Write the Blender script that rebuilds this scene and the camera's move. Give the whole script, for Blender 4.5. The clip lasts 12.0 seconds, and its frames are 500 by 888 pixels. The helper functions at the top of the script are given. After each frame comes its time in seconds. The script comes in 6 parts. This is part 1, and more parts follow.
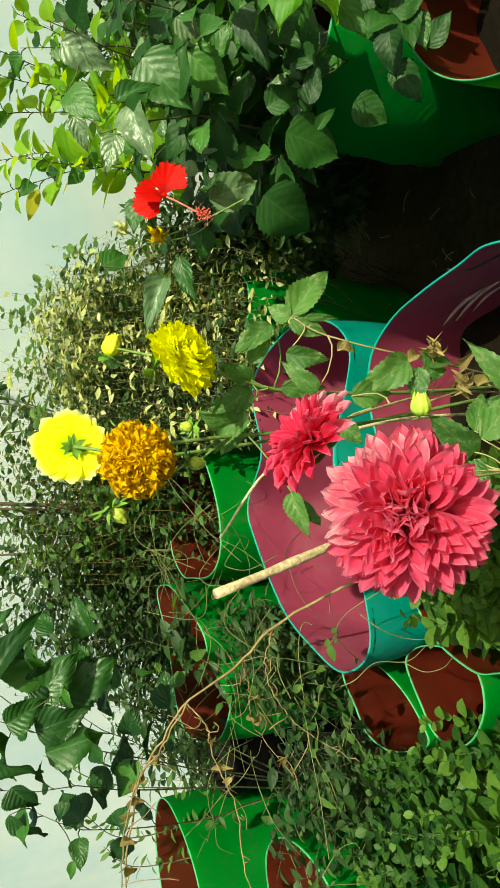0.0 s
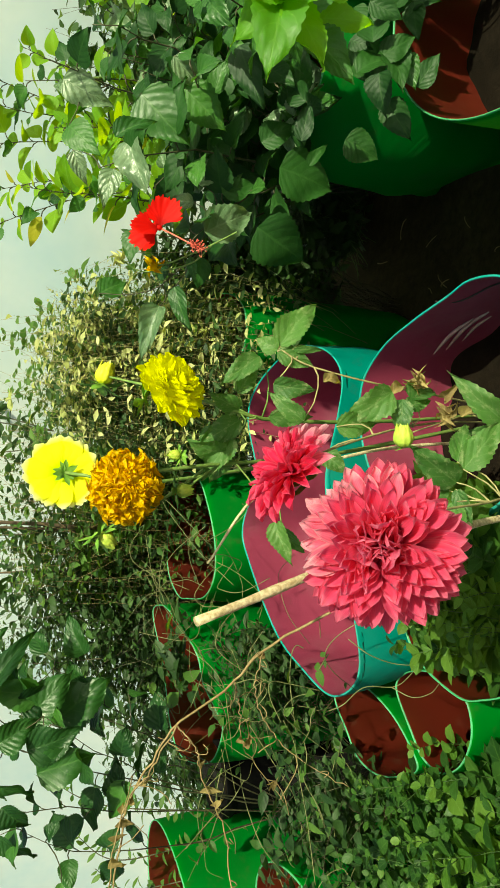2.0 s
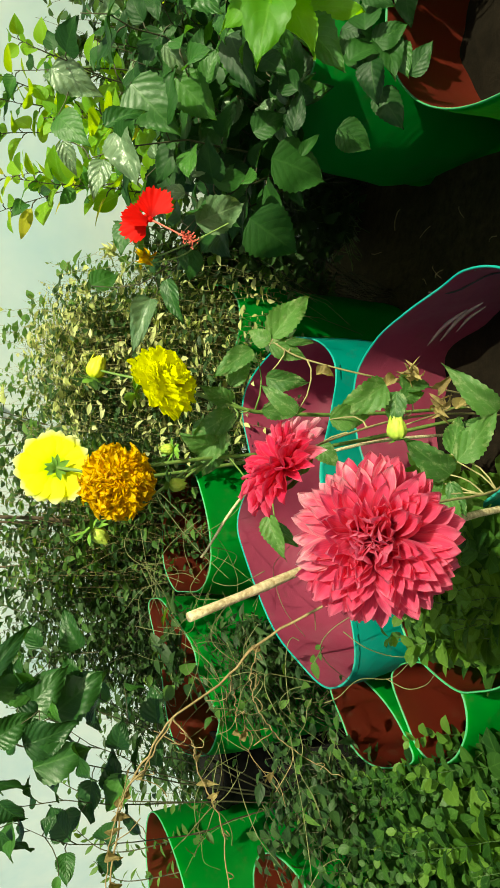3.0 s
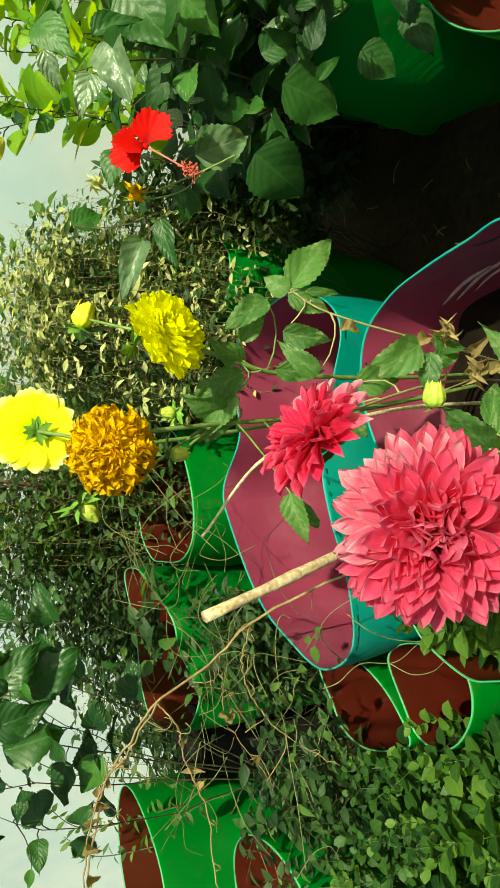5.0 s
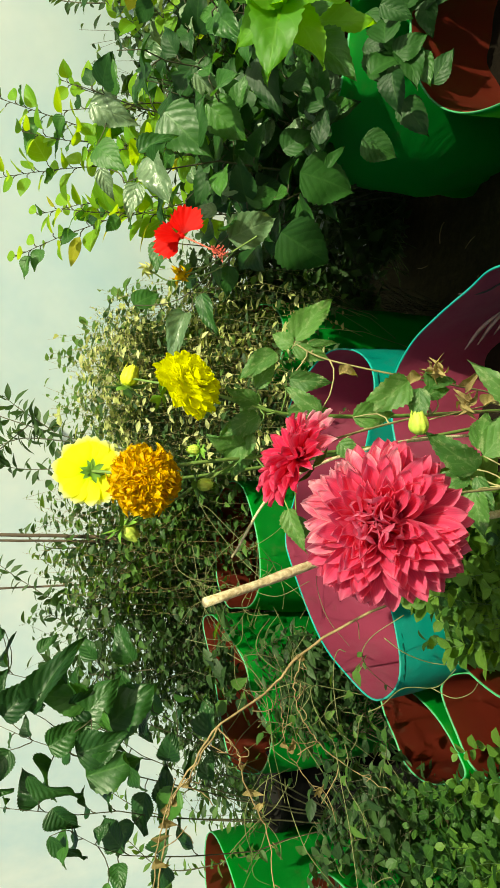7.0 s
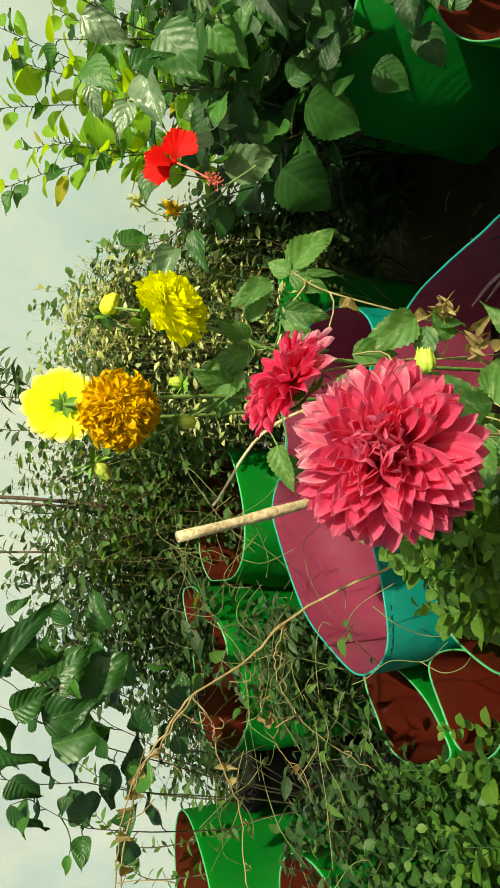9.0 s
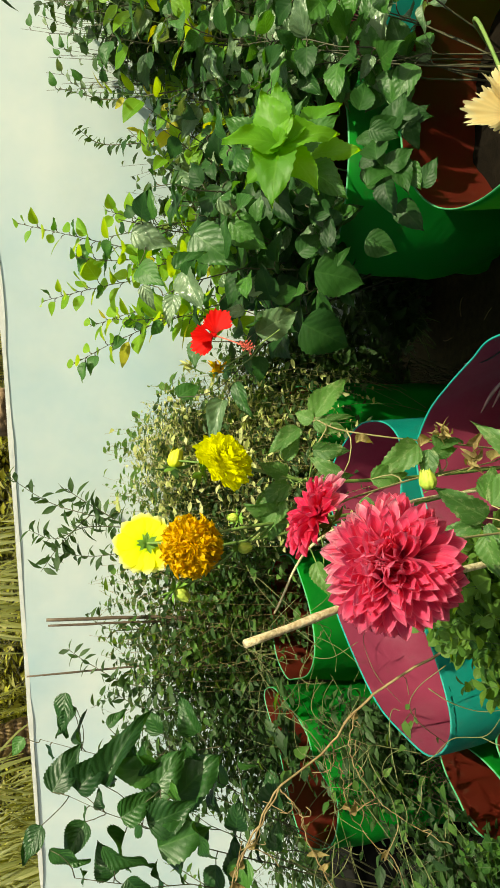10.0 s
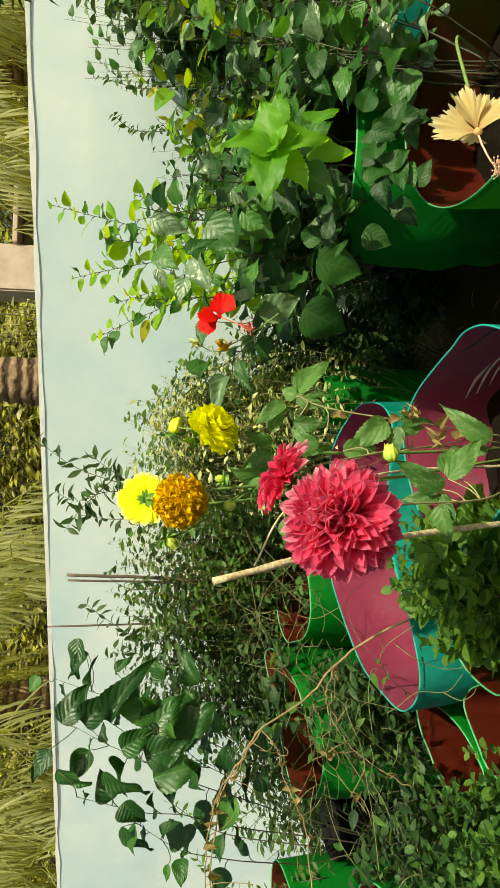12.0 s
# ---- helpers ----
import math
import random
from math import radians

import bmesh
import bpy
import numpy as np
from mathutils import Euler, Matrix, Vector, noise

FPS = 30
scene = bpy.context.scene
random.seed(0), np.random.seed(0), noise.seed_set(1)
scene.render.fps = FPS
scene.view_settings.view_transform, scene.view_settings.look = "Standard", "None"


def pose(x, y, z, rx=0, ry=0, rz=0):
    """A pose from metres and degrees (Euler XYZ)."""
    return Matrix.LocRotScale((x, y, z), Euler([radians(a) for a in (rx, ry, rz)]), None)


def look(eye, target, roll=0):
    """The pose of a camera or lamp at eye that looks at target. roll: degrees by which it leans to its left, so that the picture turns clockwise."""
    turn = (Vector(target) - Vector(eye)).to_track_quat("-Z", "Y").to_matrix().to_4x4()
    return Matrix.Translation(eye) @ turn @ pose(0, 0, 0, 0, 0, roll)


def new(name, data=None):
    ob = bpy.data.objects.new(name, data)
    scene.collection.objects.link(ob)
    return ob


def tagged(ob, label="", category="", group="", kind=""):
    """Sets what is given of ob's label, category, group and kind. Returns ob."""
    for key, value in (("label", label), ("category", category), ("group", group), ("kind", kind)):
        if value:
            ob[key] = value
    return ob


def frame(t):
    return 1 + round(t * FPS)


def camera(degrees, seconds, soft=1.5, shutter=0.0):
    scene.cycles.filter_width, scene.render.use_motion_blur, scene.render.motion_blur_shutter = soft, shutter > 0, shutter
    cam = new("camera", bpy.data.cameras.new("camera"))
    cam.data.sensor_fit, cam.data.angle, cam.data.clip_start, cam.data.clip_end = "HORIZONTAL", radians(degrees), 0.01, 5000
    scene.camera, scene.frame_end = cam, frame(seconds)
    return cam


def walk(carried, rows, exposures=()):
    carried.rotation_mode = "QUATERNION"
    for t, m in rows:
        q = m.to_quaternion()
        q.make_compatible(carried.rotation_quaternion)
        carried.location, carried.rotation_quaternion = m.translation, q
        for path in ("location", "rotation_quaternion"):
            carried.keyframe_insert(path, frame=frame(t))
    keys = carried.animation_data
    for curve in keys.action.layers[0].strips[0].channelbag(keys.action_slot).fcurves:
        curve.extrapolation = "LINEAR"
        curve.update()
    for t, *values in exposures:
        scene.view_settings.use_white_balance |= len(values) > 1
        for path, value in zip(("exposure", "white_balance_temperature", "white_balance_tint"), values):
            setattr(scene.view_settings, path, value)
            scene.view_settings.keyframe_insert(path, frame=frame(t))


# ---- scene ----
cam = camera(40.2, 12.0)
# seconds, eye, yaw to the left, pitch up, roll: the phone is held on its side
PATH = [
    (0, 0.0005, 0.0001, 1.2505, 0.003, -23.975, -89.995),
    (0.5, 0.0051, -0.0089, 1.2481, -0.148, -24.789, -90.132),
    (1, 0.0144, -0.0142, 1.2441, -1.482, -24.240, -89.548),
    (1.5, 0.0114, -0.0247, 1.2410, -1.236, -23.747, -89.020),
    (2, 0.0136, -0.0260, 1.2409, -1.579, -23.657, -88.707),
    (2.5, 0.0157, -0.0263, 1.2374, -1.200, -23.755, -88.877),
    (3, 0.0159, -0.0227, 1.2352, -0.824, -24.000, -89.404),
    (4.8, 0.0097, 0.0625, 1.2334, 1.898, -25.858, -89.702),
    (5, 0.0182, 0.0945, 1.2348, 2.575, -26.757, -89.651),
    (5.5, 0.0140, 0.1193, 1.2164, 4.553, -27.716, -88.877),
    (6, -0.0017, 0.0938, 1.2171, -1.263, -26.821, -89.170),
    (6.5, -0.0218, 0.0099, 1.2124, -1.312, -23.534, -90.664),
    (7, -0.0200, -0.0580, 1.1960, -3.373, -18.420, -89.754),
    (7.2, -0.0200, -0.0750, 1.1964, -4.079, -17.423, -89.614),
    (8.8, -0.0759, -0.0062, 1.1716, -3.530, -17.397, -85.939),
    (9, -0.0739, 0.0146, 1.1674, -2.382, -19.263, -87.614),
    (9.5, -0.0402, -0.0108, 1.1906, -5.830, -16.339, -89.077),
    (10, -0.0500, -0.1804, 1.1993, -10.579, -13.823, -91.879),
    (10.5, -0.0494, -0.3278, 1.1781, -12.218, -10.957, -89.400),
    (11, -0.0655, -0.2932, 1.1662, -11.188, -10.201, -89.581),
    (11.5, -0.0942, -0.2340, 1.1363, -8.262, -13.847, -90.765),
    (12, -0.0905, -0.3101, 1.1567, -8.974, -10.895, -89.523),
]
walk(cam, [(t, pose(x, y, z, 0, 0, yaw) @ pose(0, 0, 0, 90 + pitch, 0, 0) @ pose(0, 0, 0, 0, 0, roll)) for t, x, y, z, yaw, pitch, roll in PATH],
     exposures=[(0, 0.28, 7850, -16), (5.5, 0.28, 7850, -16), (6.5, 0.38, 7850, -13.5), (7, 0.30, 7850, -12.5), (9, 0.22, 7900, -9.5), (10, 0.24, 7900, -8), (11, 0.22, 7900, -8), (11.5, 0.13, 7900, -8), (12, 0.19, 7900, -8)])
# ---- end of camera ----

# ---------------------------------------------------------------- world and sun
SUN_DIR = Vector((0.40, -0.64, 0.96)).normalized()
world = bpy.data.worlds.new("world")
scene.world = world
world.use_nodes = True
wn = world.node_tree.nodes
wl = world.node_tree.links
sky = wn.new("ShaderNodeTexSky")
sky.sky_type = 'NISHITA'
sky.sun_disc = False
sky.dust_density = 4.0
sky.ozone_density = 0.2
sky.air_density = 0.8
sky.sun_elevation = math.asin(SUN_DIR.z)
sky.sun_rotation = math.atan2(SUN_DIR.x, SUN_DIR.y)
wn["Background"].inputs["Strength"].default_value = 0.105
wl.new(sky.outputs["Color"], wn["Background"].inputs["Color"])

sun_data = bpy.data.lights.new("sun", 'SUN')
sun_data.energy = 4.9
sun_data.angle = radians(0.6)
sun_data.color = (1.0, 0.95, 0.85)
sun = new("sun", sun_data)
sun.matrix_world = look(SUN_DIR * 20, (0, 0, 0))


# ---------------------------------------------------------------- materials
class Nodes:
    """A material under construction, with short calls for nodes and links."""

    def __init__(self, name):
        self.m = bpy.data.materials.new(name)
        self.m.use_nodes = True
        self.t = self.m.node_tree
        self.bsdf = self.t.nodes["Principled BSDF"]
        self.out = self.t.nodes["Material Output"]

    def n(self, kind, **props):
        node = self.t.nodes.new(kind)
        for k, v in props.items():
            setattr(node, k, v)
        return node

    def put(self, sock, v):
        if isinstance(v, bpy.types.NodeSocket):
            self.t.links.new(v, sock)
        elif v is not None:
            sock.default_value = v
        return self

    def math(self, op, a, b=None, c=None):
        node = self.n("ShaderNodeMath", operation=op)
        for k, v in enumerate((a, b, c)):
            if v is not None:
                self.put(node.inputs[k], v)
        return node.outputs[0]

    def noise(self, scale, detail=3.0, rough=0.55, space="Object", distort=0.0):
        tc = self.n("ShaderNodeTexCoord")
        node = self.n("ShaderNodeTexNoise")
        self.put(node.inputs["Vector"], tc.outputs[space])
        node.inputs["Scale"].default_value = scale
        node.inputs["Detail"].default_value = detail
        node.inputs["Roughness"].default_value = rough
        node.inputs["Distortion"].default_value = distort
        return node.outputs["Fac"]

    def ramp(self, fac, *stops):
        node = self.n("ShaderNodeValToRGB")
        els = node.color_ramp.elements
        while len(els) < len(stops):
            els.new(0.5)
        for e, (p, c) in zip(els, stops):
            e.position = p
            e.color = (*c, 1) if len(c) == 3 else c
        self.put(node.inputs["Fac"], fac)
        return node.outputs["Color"]

    def mix(self, fac, a, b, blend="MIX"):
        node = self.n("ShaderNodeMix", data_type='RGBA', blend_type=blend)
        self.put(node.inputs[0], fac)
        for s, v in ((node.inputs[6], a), (node.inputs[7], b)):
            self.put(s, (*v, 1) if isinstance(v, tuple) and len(v) == 3 else v)
        return node.outputs[2]

    def bump(self, height, strength=0.3, dist=0.01):
        node = self.n("ShaderNodeBump")
        node.inputs["Strength"].default_value = strength
        node.inputs["Distance"].default_value = dist
        self.put(node.inputs["Height"], height)
        self.put(self.bsdf.inputs["Normal"], node.outputs["Normal"])
        return node.outputs["Normal"]

    def set(self, base=None, rough=None, metal=None, spec=None, sheen=None):
        for key, v in (("Base Color", base), ("Roughness", rough), ("Metallic", metal), ("Specular IOR Level", spec), ("Sheen Weight", sheen)):
            if v is not None:
                self.put(self.bsdf.inputs[key], (*v, 1) if isinstance(v, tuple) and len(v) == 3 else v)
        return self

    def translucent(self, colour, fac):
        tr = self.n("ShaderNodeBsdfTranslucent")
        self.put(tr.inputs["Color"], (*colour, 1) if isinstance(colour, tuple) and len(colour) == 3 else colour)
        mx = self.n("ShaderNodeMixShader")
        self.put(mx.inputs[0], fac)
        self.t.links.new(self.bsdf.outputs[0], mx.inputs[1])
        self.t.links.new(tr.outputs[0], mx.inputs[2])
        self.t.links.new(mx.outputs[0], self.out.inputs["Surface"])
        return self

    def random(self, island=False):
        if island:
            return self.n("ShaderNodeNewGeometry").outputs["Random Per Island"]
        return self.n("ShaderNodeObjectInfo").outputs["Random"]

    def uv(self):
        """Across (-1 to 1) and along (0 to 1) the leaf or petal."""
        sep = self.n("ShaderNodeSeparateXYZ")
        self.put(sep.inputs[0], self.n("ShaderNodeTexCoord").outputs["UV"])
        across = self.math("MULTIPLY_ADD", sep.outputs[0], 2.0, -1.0)
        return across, sep.outputs[1]


def leaf_material(name, dark, light, vein, island=False, rough=0.42, trans=0.35, ribs=7.0, rib_strength=0.35, spots=None, spec=0.4, relief=0.22, spot_scale=38.0, sheen=0.0):
    """Blade with a pale midrib, side veins that bow towards the tip, and quilted tissue between them."""
    k = Nodes(name)
    across, along = k.uv()
    side = k.math("ABSOLUTE", across)
    phase = k.math("MULTIPLY_ADD", k.math("POWER", side, 1.25), -0.40, along)
    phase = k.math("ADD", phase, k.math("MULTIPLY", k.noise(3.0, 2), 0.05))
    wave = k.math("SINE", k.math("MULTIPLY", phase, ribs * 6.283))
    side_vein = k.ramp(wave, (0.93, (0, 0, 0)), (0.995, (1, 1, 1)))
    mid = k.ramp(side, (0.02, (1, 1, 1)), (0.07, (0, 0, 0)))
    veins = k.math("MINIMUM", k.math("ADD", k.math("MULTIPLY", side_vein, 0.7), mid), 1.0)
    base = k.ramp(k.random(island), (0.0, dark), (1.0, light))
    base = k.mix(k.math("MULTIPLY", k.noise(9, 4, 0.65), 0.55), base, tuple(0.5 * v for v in dark))
    if spots:
        base = k.mix(k.ramp(k.noise(spot_scale, 5, 0.7), (0.52, (0, 0, 0)), (0.68, (1, 1, 1))), base, spots)
    if sheen:
        # sheen of the blade, painted as pale grey patches in its colour
        greyish = k.ramp(k.noise(4.0, 4, 0.7), (0.40, (0, 0, 0)), (0.72, (1, 1, 1)))
        base = k.mix(k.math("MULTIPLY", greyish, sheen), base, (0.32, 0.42, 0.23))
    col = k.mix(k.math("MULTIPLY", veins, rib_strength), base, vein)
    k.set(base=col, rough=k.ramp(k.noise(6, 3), (0.3, (rough - 0.06,) * 3), (0.7, (rough + 0.16,) * 3)), spec=spec)
    quilt = k.math("MULTIPLY", k.math("SUBTRACT", 1.0, wave), k.math("SUBTRACT", 1.0, mid))
    k.bump(k.math("ADD", k.math("MULTIPLY", quilt, 0.16), k.math("MULTIPLY", k.noise(7, 3, 0.6), 0.9)), min(1.0, relief * 1.3), 0.0035)
    glow = k.mix(0.65, col, tuple(min(1.0, v) for v in (light[0] * 2.6, light[1] * 2.2, light[2] * 0.5)))
    k.translucent(glow, trans)
    return k.m


def petal_material(name, root, body, tip, edge=None, rough=0.55, trans=0.3, streak=0.35, blotch=None, vary=0.3):
    k = Nodes(name)
    across, along = k.uv()
    col = k.ramp(along, (0.0, root), (0.45, body), (0.8, body), (1.0, tip))
    if edge:
        side = k.ramp(k.math("ABSOLUTE", across), (0.72, (0, 0, 0)), (1.0, (1, 1, 1)))
        col = k.mix(k.math("MULTIPLY", side, 0.55), col, edge)
    lines = k.math("SINE", k.math("MULTIPLY", across, 26.0))
    col = k.mix(k.math("MULTIPLY", k.math("MULTIPLY_ADD", lines, 0.5, 0.5), streak), col, tuple(0.62 * v for v in body))
    col = k.mix(k.math("MULTIPLY", k.random(), vary), col, tuple(0.75 * v for v in body))
    if blotch:
        col = k.mix(k.ramp(k.noise(70, 3), (0.48, (0, 0, 0)), (0.6, (1, 1, 1))), col, blotch)
    k.set(base=col, rough=rough, spec=0.12)
    k.bump(k.math("ADD", k.math("MULTIPLY", lines, 0.3), k.noise(5, 3)), 0.15, 0.001)
    k.translucent(col, trans)
    return k.m


def stem_material(name, a, b, scale=60, rough=0.6):
    k = Nodes(name)
    n = k.noise(scale, 4, 0.6)
    k.set(base=k.ramp(n, (0.3, a), (0.7, b)), rough=rough)
    k.bump(n, 0.5, 0.004)
    return k.m


def fabric_material(name, colour, wear, trans, rough=0.38, through_colour=None, spec=0.5):
    """Woven plastic sheet: fine weave, soft creases, dust."""
    k = Nodes(name)
    tc = k.n("ShaderNodeTexCoord")
    weave = k.n("ShaderNodeTexChecker")
    k.put(weave.inputs["Vector"], tc.outputs["Object"])
    weave.inputs["Scale"].default_value = 420
    crease = k.noise(7, 4, 0.6, distort=0.6)
    dust = k.ramp(k.noise(5, 5, 0.65), (0.48, (0, 0, 0)), (0.75, (1, 1, 1)))
    mud = k.ramp(k.noise(26, 4, 0.7), (0.58, (0, 0, 0)), (0.70, (1, 1, 1)))
    col = k.mix(k.math("MULTIPLY", crease, 0.7), colour, tuple(0.55 * v for v in colour))
    col = k.mix(k.math("MULTIPLY", dust, 0.35), col, wear)
    col = k.mix(k.math("MULTIPLY", mud, 0.3), col, (0.10, 0.07, 0.045))
    k.set(base=col, rough=k.ramp(crease, (0.3, (rough,) * 3), (0.7, (rough + 0.25,) * 3)), spec=spec)
    k.bump(k.math("ADD", k.math("MULTIPLY", weave.outputs["Fac"], 0.05), crease), 0.35, 0.02)
    k.translucent(through_colour or tuple(min(1.0, 1.3 * v) for v in colour), trans)
    return k.m


M_HIB = leaf_material("hibiscus_leaf", (0.016, 0.092, 0.014), (0.070, 0.225, 0.026), (0.15, 0.32, 0.08), ribs=6.0, rough=0.40, trans=0.28, spec=0.45, relief=0.30, rib_strength=0.30, sheen=0.12)
# pale grey copy: dust, and the glare of lit faces, in the base colour
M_DUSTY_LIT = leaf_material("dusty_lit_leaf", (0.06, 0.15, 0.06), (0.20, 0.30, 0.16), (0.30, 0.40, 0.24), ribs=5.0, rough=0.30, trans=0.20, rib_strength=0.35, spec=0.75, relief=0.5, sheen=0.45)
# darker copy of the hibiscus leaf, with shade put into its colour
M_HIB_SHADED = leaf_material("hibiscus_leaf_shaded", (0.008, 0.046, 0.009), (0.028, 0.112, 0.015), (0.075, 0.19, 0.04), ribs=6.0, rough=0.48, trans=0.22, spec=0.32, relief=0.20, rib_strength=0.24, sheen=0.04)
M_MULBERRY = leaf_material("mulberry_leaf", (0.010, 0.046, 0.012), (0.036, 0.125, 0.022), (0.10, 0.22, 0.06), ribs=7.0, rough=0.36, trans=0.20, spec=0.45, relief=0.50, rib_strength=0.22)
M_LIME = leaf_material("young_leaf", (0.12, 0.34, 0.025), (0.31, 0.57, 0.045), (0.42, 0.60, 0.16), ribs=5.0, rough=0.42, trans=0.50)
M_FRESH = leaf_material("fresh_leaf", (0.085, 0.28, 0.018), (0.21, 0.47, 0.032), (0.32, 0.56, 0.10), ribs=5.0, rough=0.46, trans=0.42, relief=0.24, rib_strength=0.2)
M_YELLOWED = leaf_material("yellowing_leaf", (0.38, 0.34, 0.03), (0.55, 0.50, 0.04), (0.5, 0.5, 0.1), ribs=5.0, trans=0.4)
M_DAHLIA_LEAF = leaf_material("dahlia_leaf", (0.040, 0.140, 0.028), (0.12, 0.28, 0.055), (0.22, 0.36, 0.12), ribs=5.0, rough=0.46, trans=0.32, spots=(0.32, 0.38, 0.17), spot_scale=5.0, relief=0.28, sheen=0.15)
M_MINT = leaf_material("small_leaf", (0.010, 0.050, 0.009), (0.066, 0.165, 0.024), (0.11, 0.23, 0.045), island=True, ribs=3.0, rough=0.5, trans=0.32, rib_strength=0.4, spec=0.35)
M_MINT_TIP = leaf_material("small_leaf_fresh", (0.06, 0.16, 0.02), (0.17, 0.30, 0.05), (0.20, 0.33, 0.08), island=True, ribs=3.0, rough=0.5, trans=0.38, rib_strength=0.4, spec=0.35)
M_TWIGLEAF = leaf_material("creeper_leaf", (0.034, 0.108, 0.018), (0.15, 0.285, 0.058), (0.16, 0.28, 0.07), island=True, ribs=3.0, rough=0.5, trans=0.35, rib_strength=0.3)
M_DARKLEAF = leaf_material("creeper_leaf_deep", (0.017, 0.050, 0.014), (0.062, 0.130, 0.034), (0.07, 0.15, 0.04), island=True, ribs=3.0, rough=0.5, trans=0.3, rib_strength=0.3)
M_PALELEAF = leaf_material("creeper_leaf_pale", (0.42, 0.48, 0.13), (0.88, 0.86, 0.46), (0.8, 0.8, 0.45), island=True, ribs=3.0, rough=0.5, trans=0.35, rib_strength=0.3)
M_DRYLEAF = leaf_material("withered_leaf", (0.24, 0.17, 0.07), (0.46, 0.36, 0.15), (0.50, 0.40, 0.20), ribs=4.0, rough=0.75, trans=0.2, spots=(0.12, 0.07, 0.03))

M_PINK = petal_material("pink_petal", (0.68, 0.026, 0.11), (0.90, 0.100, 0.250), (0.94, 0.26, 0.42), edge=(0.94, 0.30, 0.45), trans=0.58, streak=0.18, vary=0.2)
# streaked petal, with sunlight put into its paler body, tip and edge
M_PINK_PALE = petal_material("pale_pink_petal", (0.70, 0.03, 0.12), (0.92, 0.20, 0.35), (0.98, 0.66, 0.75), edge=(0.98, 0.72, 0.80), trans=0.5, streak=0.34, vary=0.2)
M_PINK_DEEP = petal_material("deep_pink_petal", (0.55, 0.008, 0.05), (0.84, 0.030, 0.130), (0.90, 0.14, 0.28), edge=(0.92, 0.20, 0.34), trans=0.5, streak=0.2)
M_YELLOW = petal_material("yellow_petal", (0.97, 0.94, 0.004), (0.98, 0.97, 0.006), (0.99, 0.98, 0.03), trans=0.50, streak=0.0, vary=0.0)
M_PALE_YELLOW = petal_material("pale_yellow_petal", (0.70, 0.86, 0.02), (0.97, 0.97, 0.06), (0.99, 0.99, 0.58), trans=0.5, streak=0.0, vary=0.05)
M_AMBER = petal_material("withered_petal", (0.30, 0.11, 0.004), (0.95, 0.65, 0.014), (0.97, 0.72, 0.05), trans=0.40, streak=0.2, blotch=(0.60, 0.27, 0.012))
M_RED = petal_material("red_petal", (0.30, 0.001, 0.003), (0.82, 0.006, 0.010), (0.88, 0.015, 0.014), trans=0.45, streak=0.06)
M_CREAM = petal_material("cream_petal", (0.80, 0.42, 0.18), (0.88, 0.66, 0.30), (0.92, 0.80, 0.46), trans=0.5, streak=0.15)
M_CALYX = stem_material("calyx", (0.07, 0.20, 0.02), (0.20, 0.38, 0.05))
M_BUD = stem_material("bud", (0.52, 0.56, 0.03), (0.88, 0.84, 0.06), 60)
M_GREENBUD = stem_material("green_bud", (0.28, 0.45, 0.05), (0.56, 0.66, 0.10), 60)
M_STEM = stem_material("green_stem", (0.10, 0.20, 0.04), (0.22, 0.32, 0.08))
M_PALE_STEM = stem_material("pale_stem", (0.20, 0.18, 0.07), (0.42, 0.36, 0.17))
M_RUNNER = stem_material("runner", (0.10, 0.12, 0.035), (0.22, 0.22, 0.09))
M_HERB_STEM = stem_material("herb_stem", (0.03, 0.065, 0.014), (0.07, 0.13, 0.03))
M_TWIG = stem_material("brown_twig", (0.035, 0.035, 0.018), (0.11, 0.10, 0.05))
M_DRYTWIG = stem_material("dry_twig", (0.17, 0.11, 0.045), (0.36, 0.26, 0.12))
M_STICK = stem_material("peeled_stick", (0.34, 0.24, 0.11), (0.80, 0.70, 0.46), 160, 0.7)
M_STAKE = stem_material("stake", (0.07, 0.05, 0.035), (0.16, 0.11, 0.07), 30)
M_PALE_STAMEN = stem_material("pale_stamen", (0.80, 0.42, 0.30), (0.90, 0.66, 0.48), 60)
M_STAMEN = stem_material("stamen", (0.75, 0.10, 0.07), (0.85, 0.22, 0.16), 60)

M_GREEN_BAG = fabric_material("green_fabric", (0.003, 0.265, 0.024), (0.016, 0.25, 0.036), 0.40, 0.42, (0.03, 0.85, 0.04), 0.30)
M_RED_LINING = fabric_material("red_lining", (0.120, 0.011, 0.006), (0.145, 0.030, 0.017), 0.36, 0.55, (0.90, 0.20, 0.08), 0.15)
M_TEAL_BAG = fabric_material("teal_fabric", (0.003, 0.35, 0.28), (0.05, 0.42, 0.36), 0.35)
M_PLUM_LINING = fabric_material("plum_lining", (0.40, 0.056, 0.125), (0.50, 0.24, 0.30), 0.25, 0.5, (0.85, 0.07, 0.15), 0.2)
M_GREEN_HEM = fabric_material("green_hem", (0.10, 0.50, 0.22), (0.3, 0.6, 0.4), 0.15)
M_TEAL_HEM = fabric_material("teal_hem", (0.01, 0.42, 0.36), (0.2, 0.5, 0.45), 0.15)


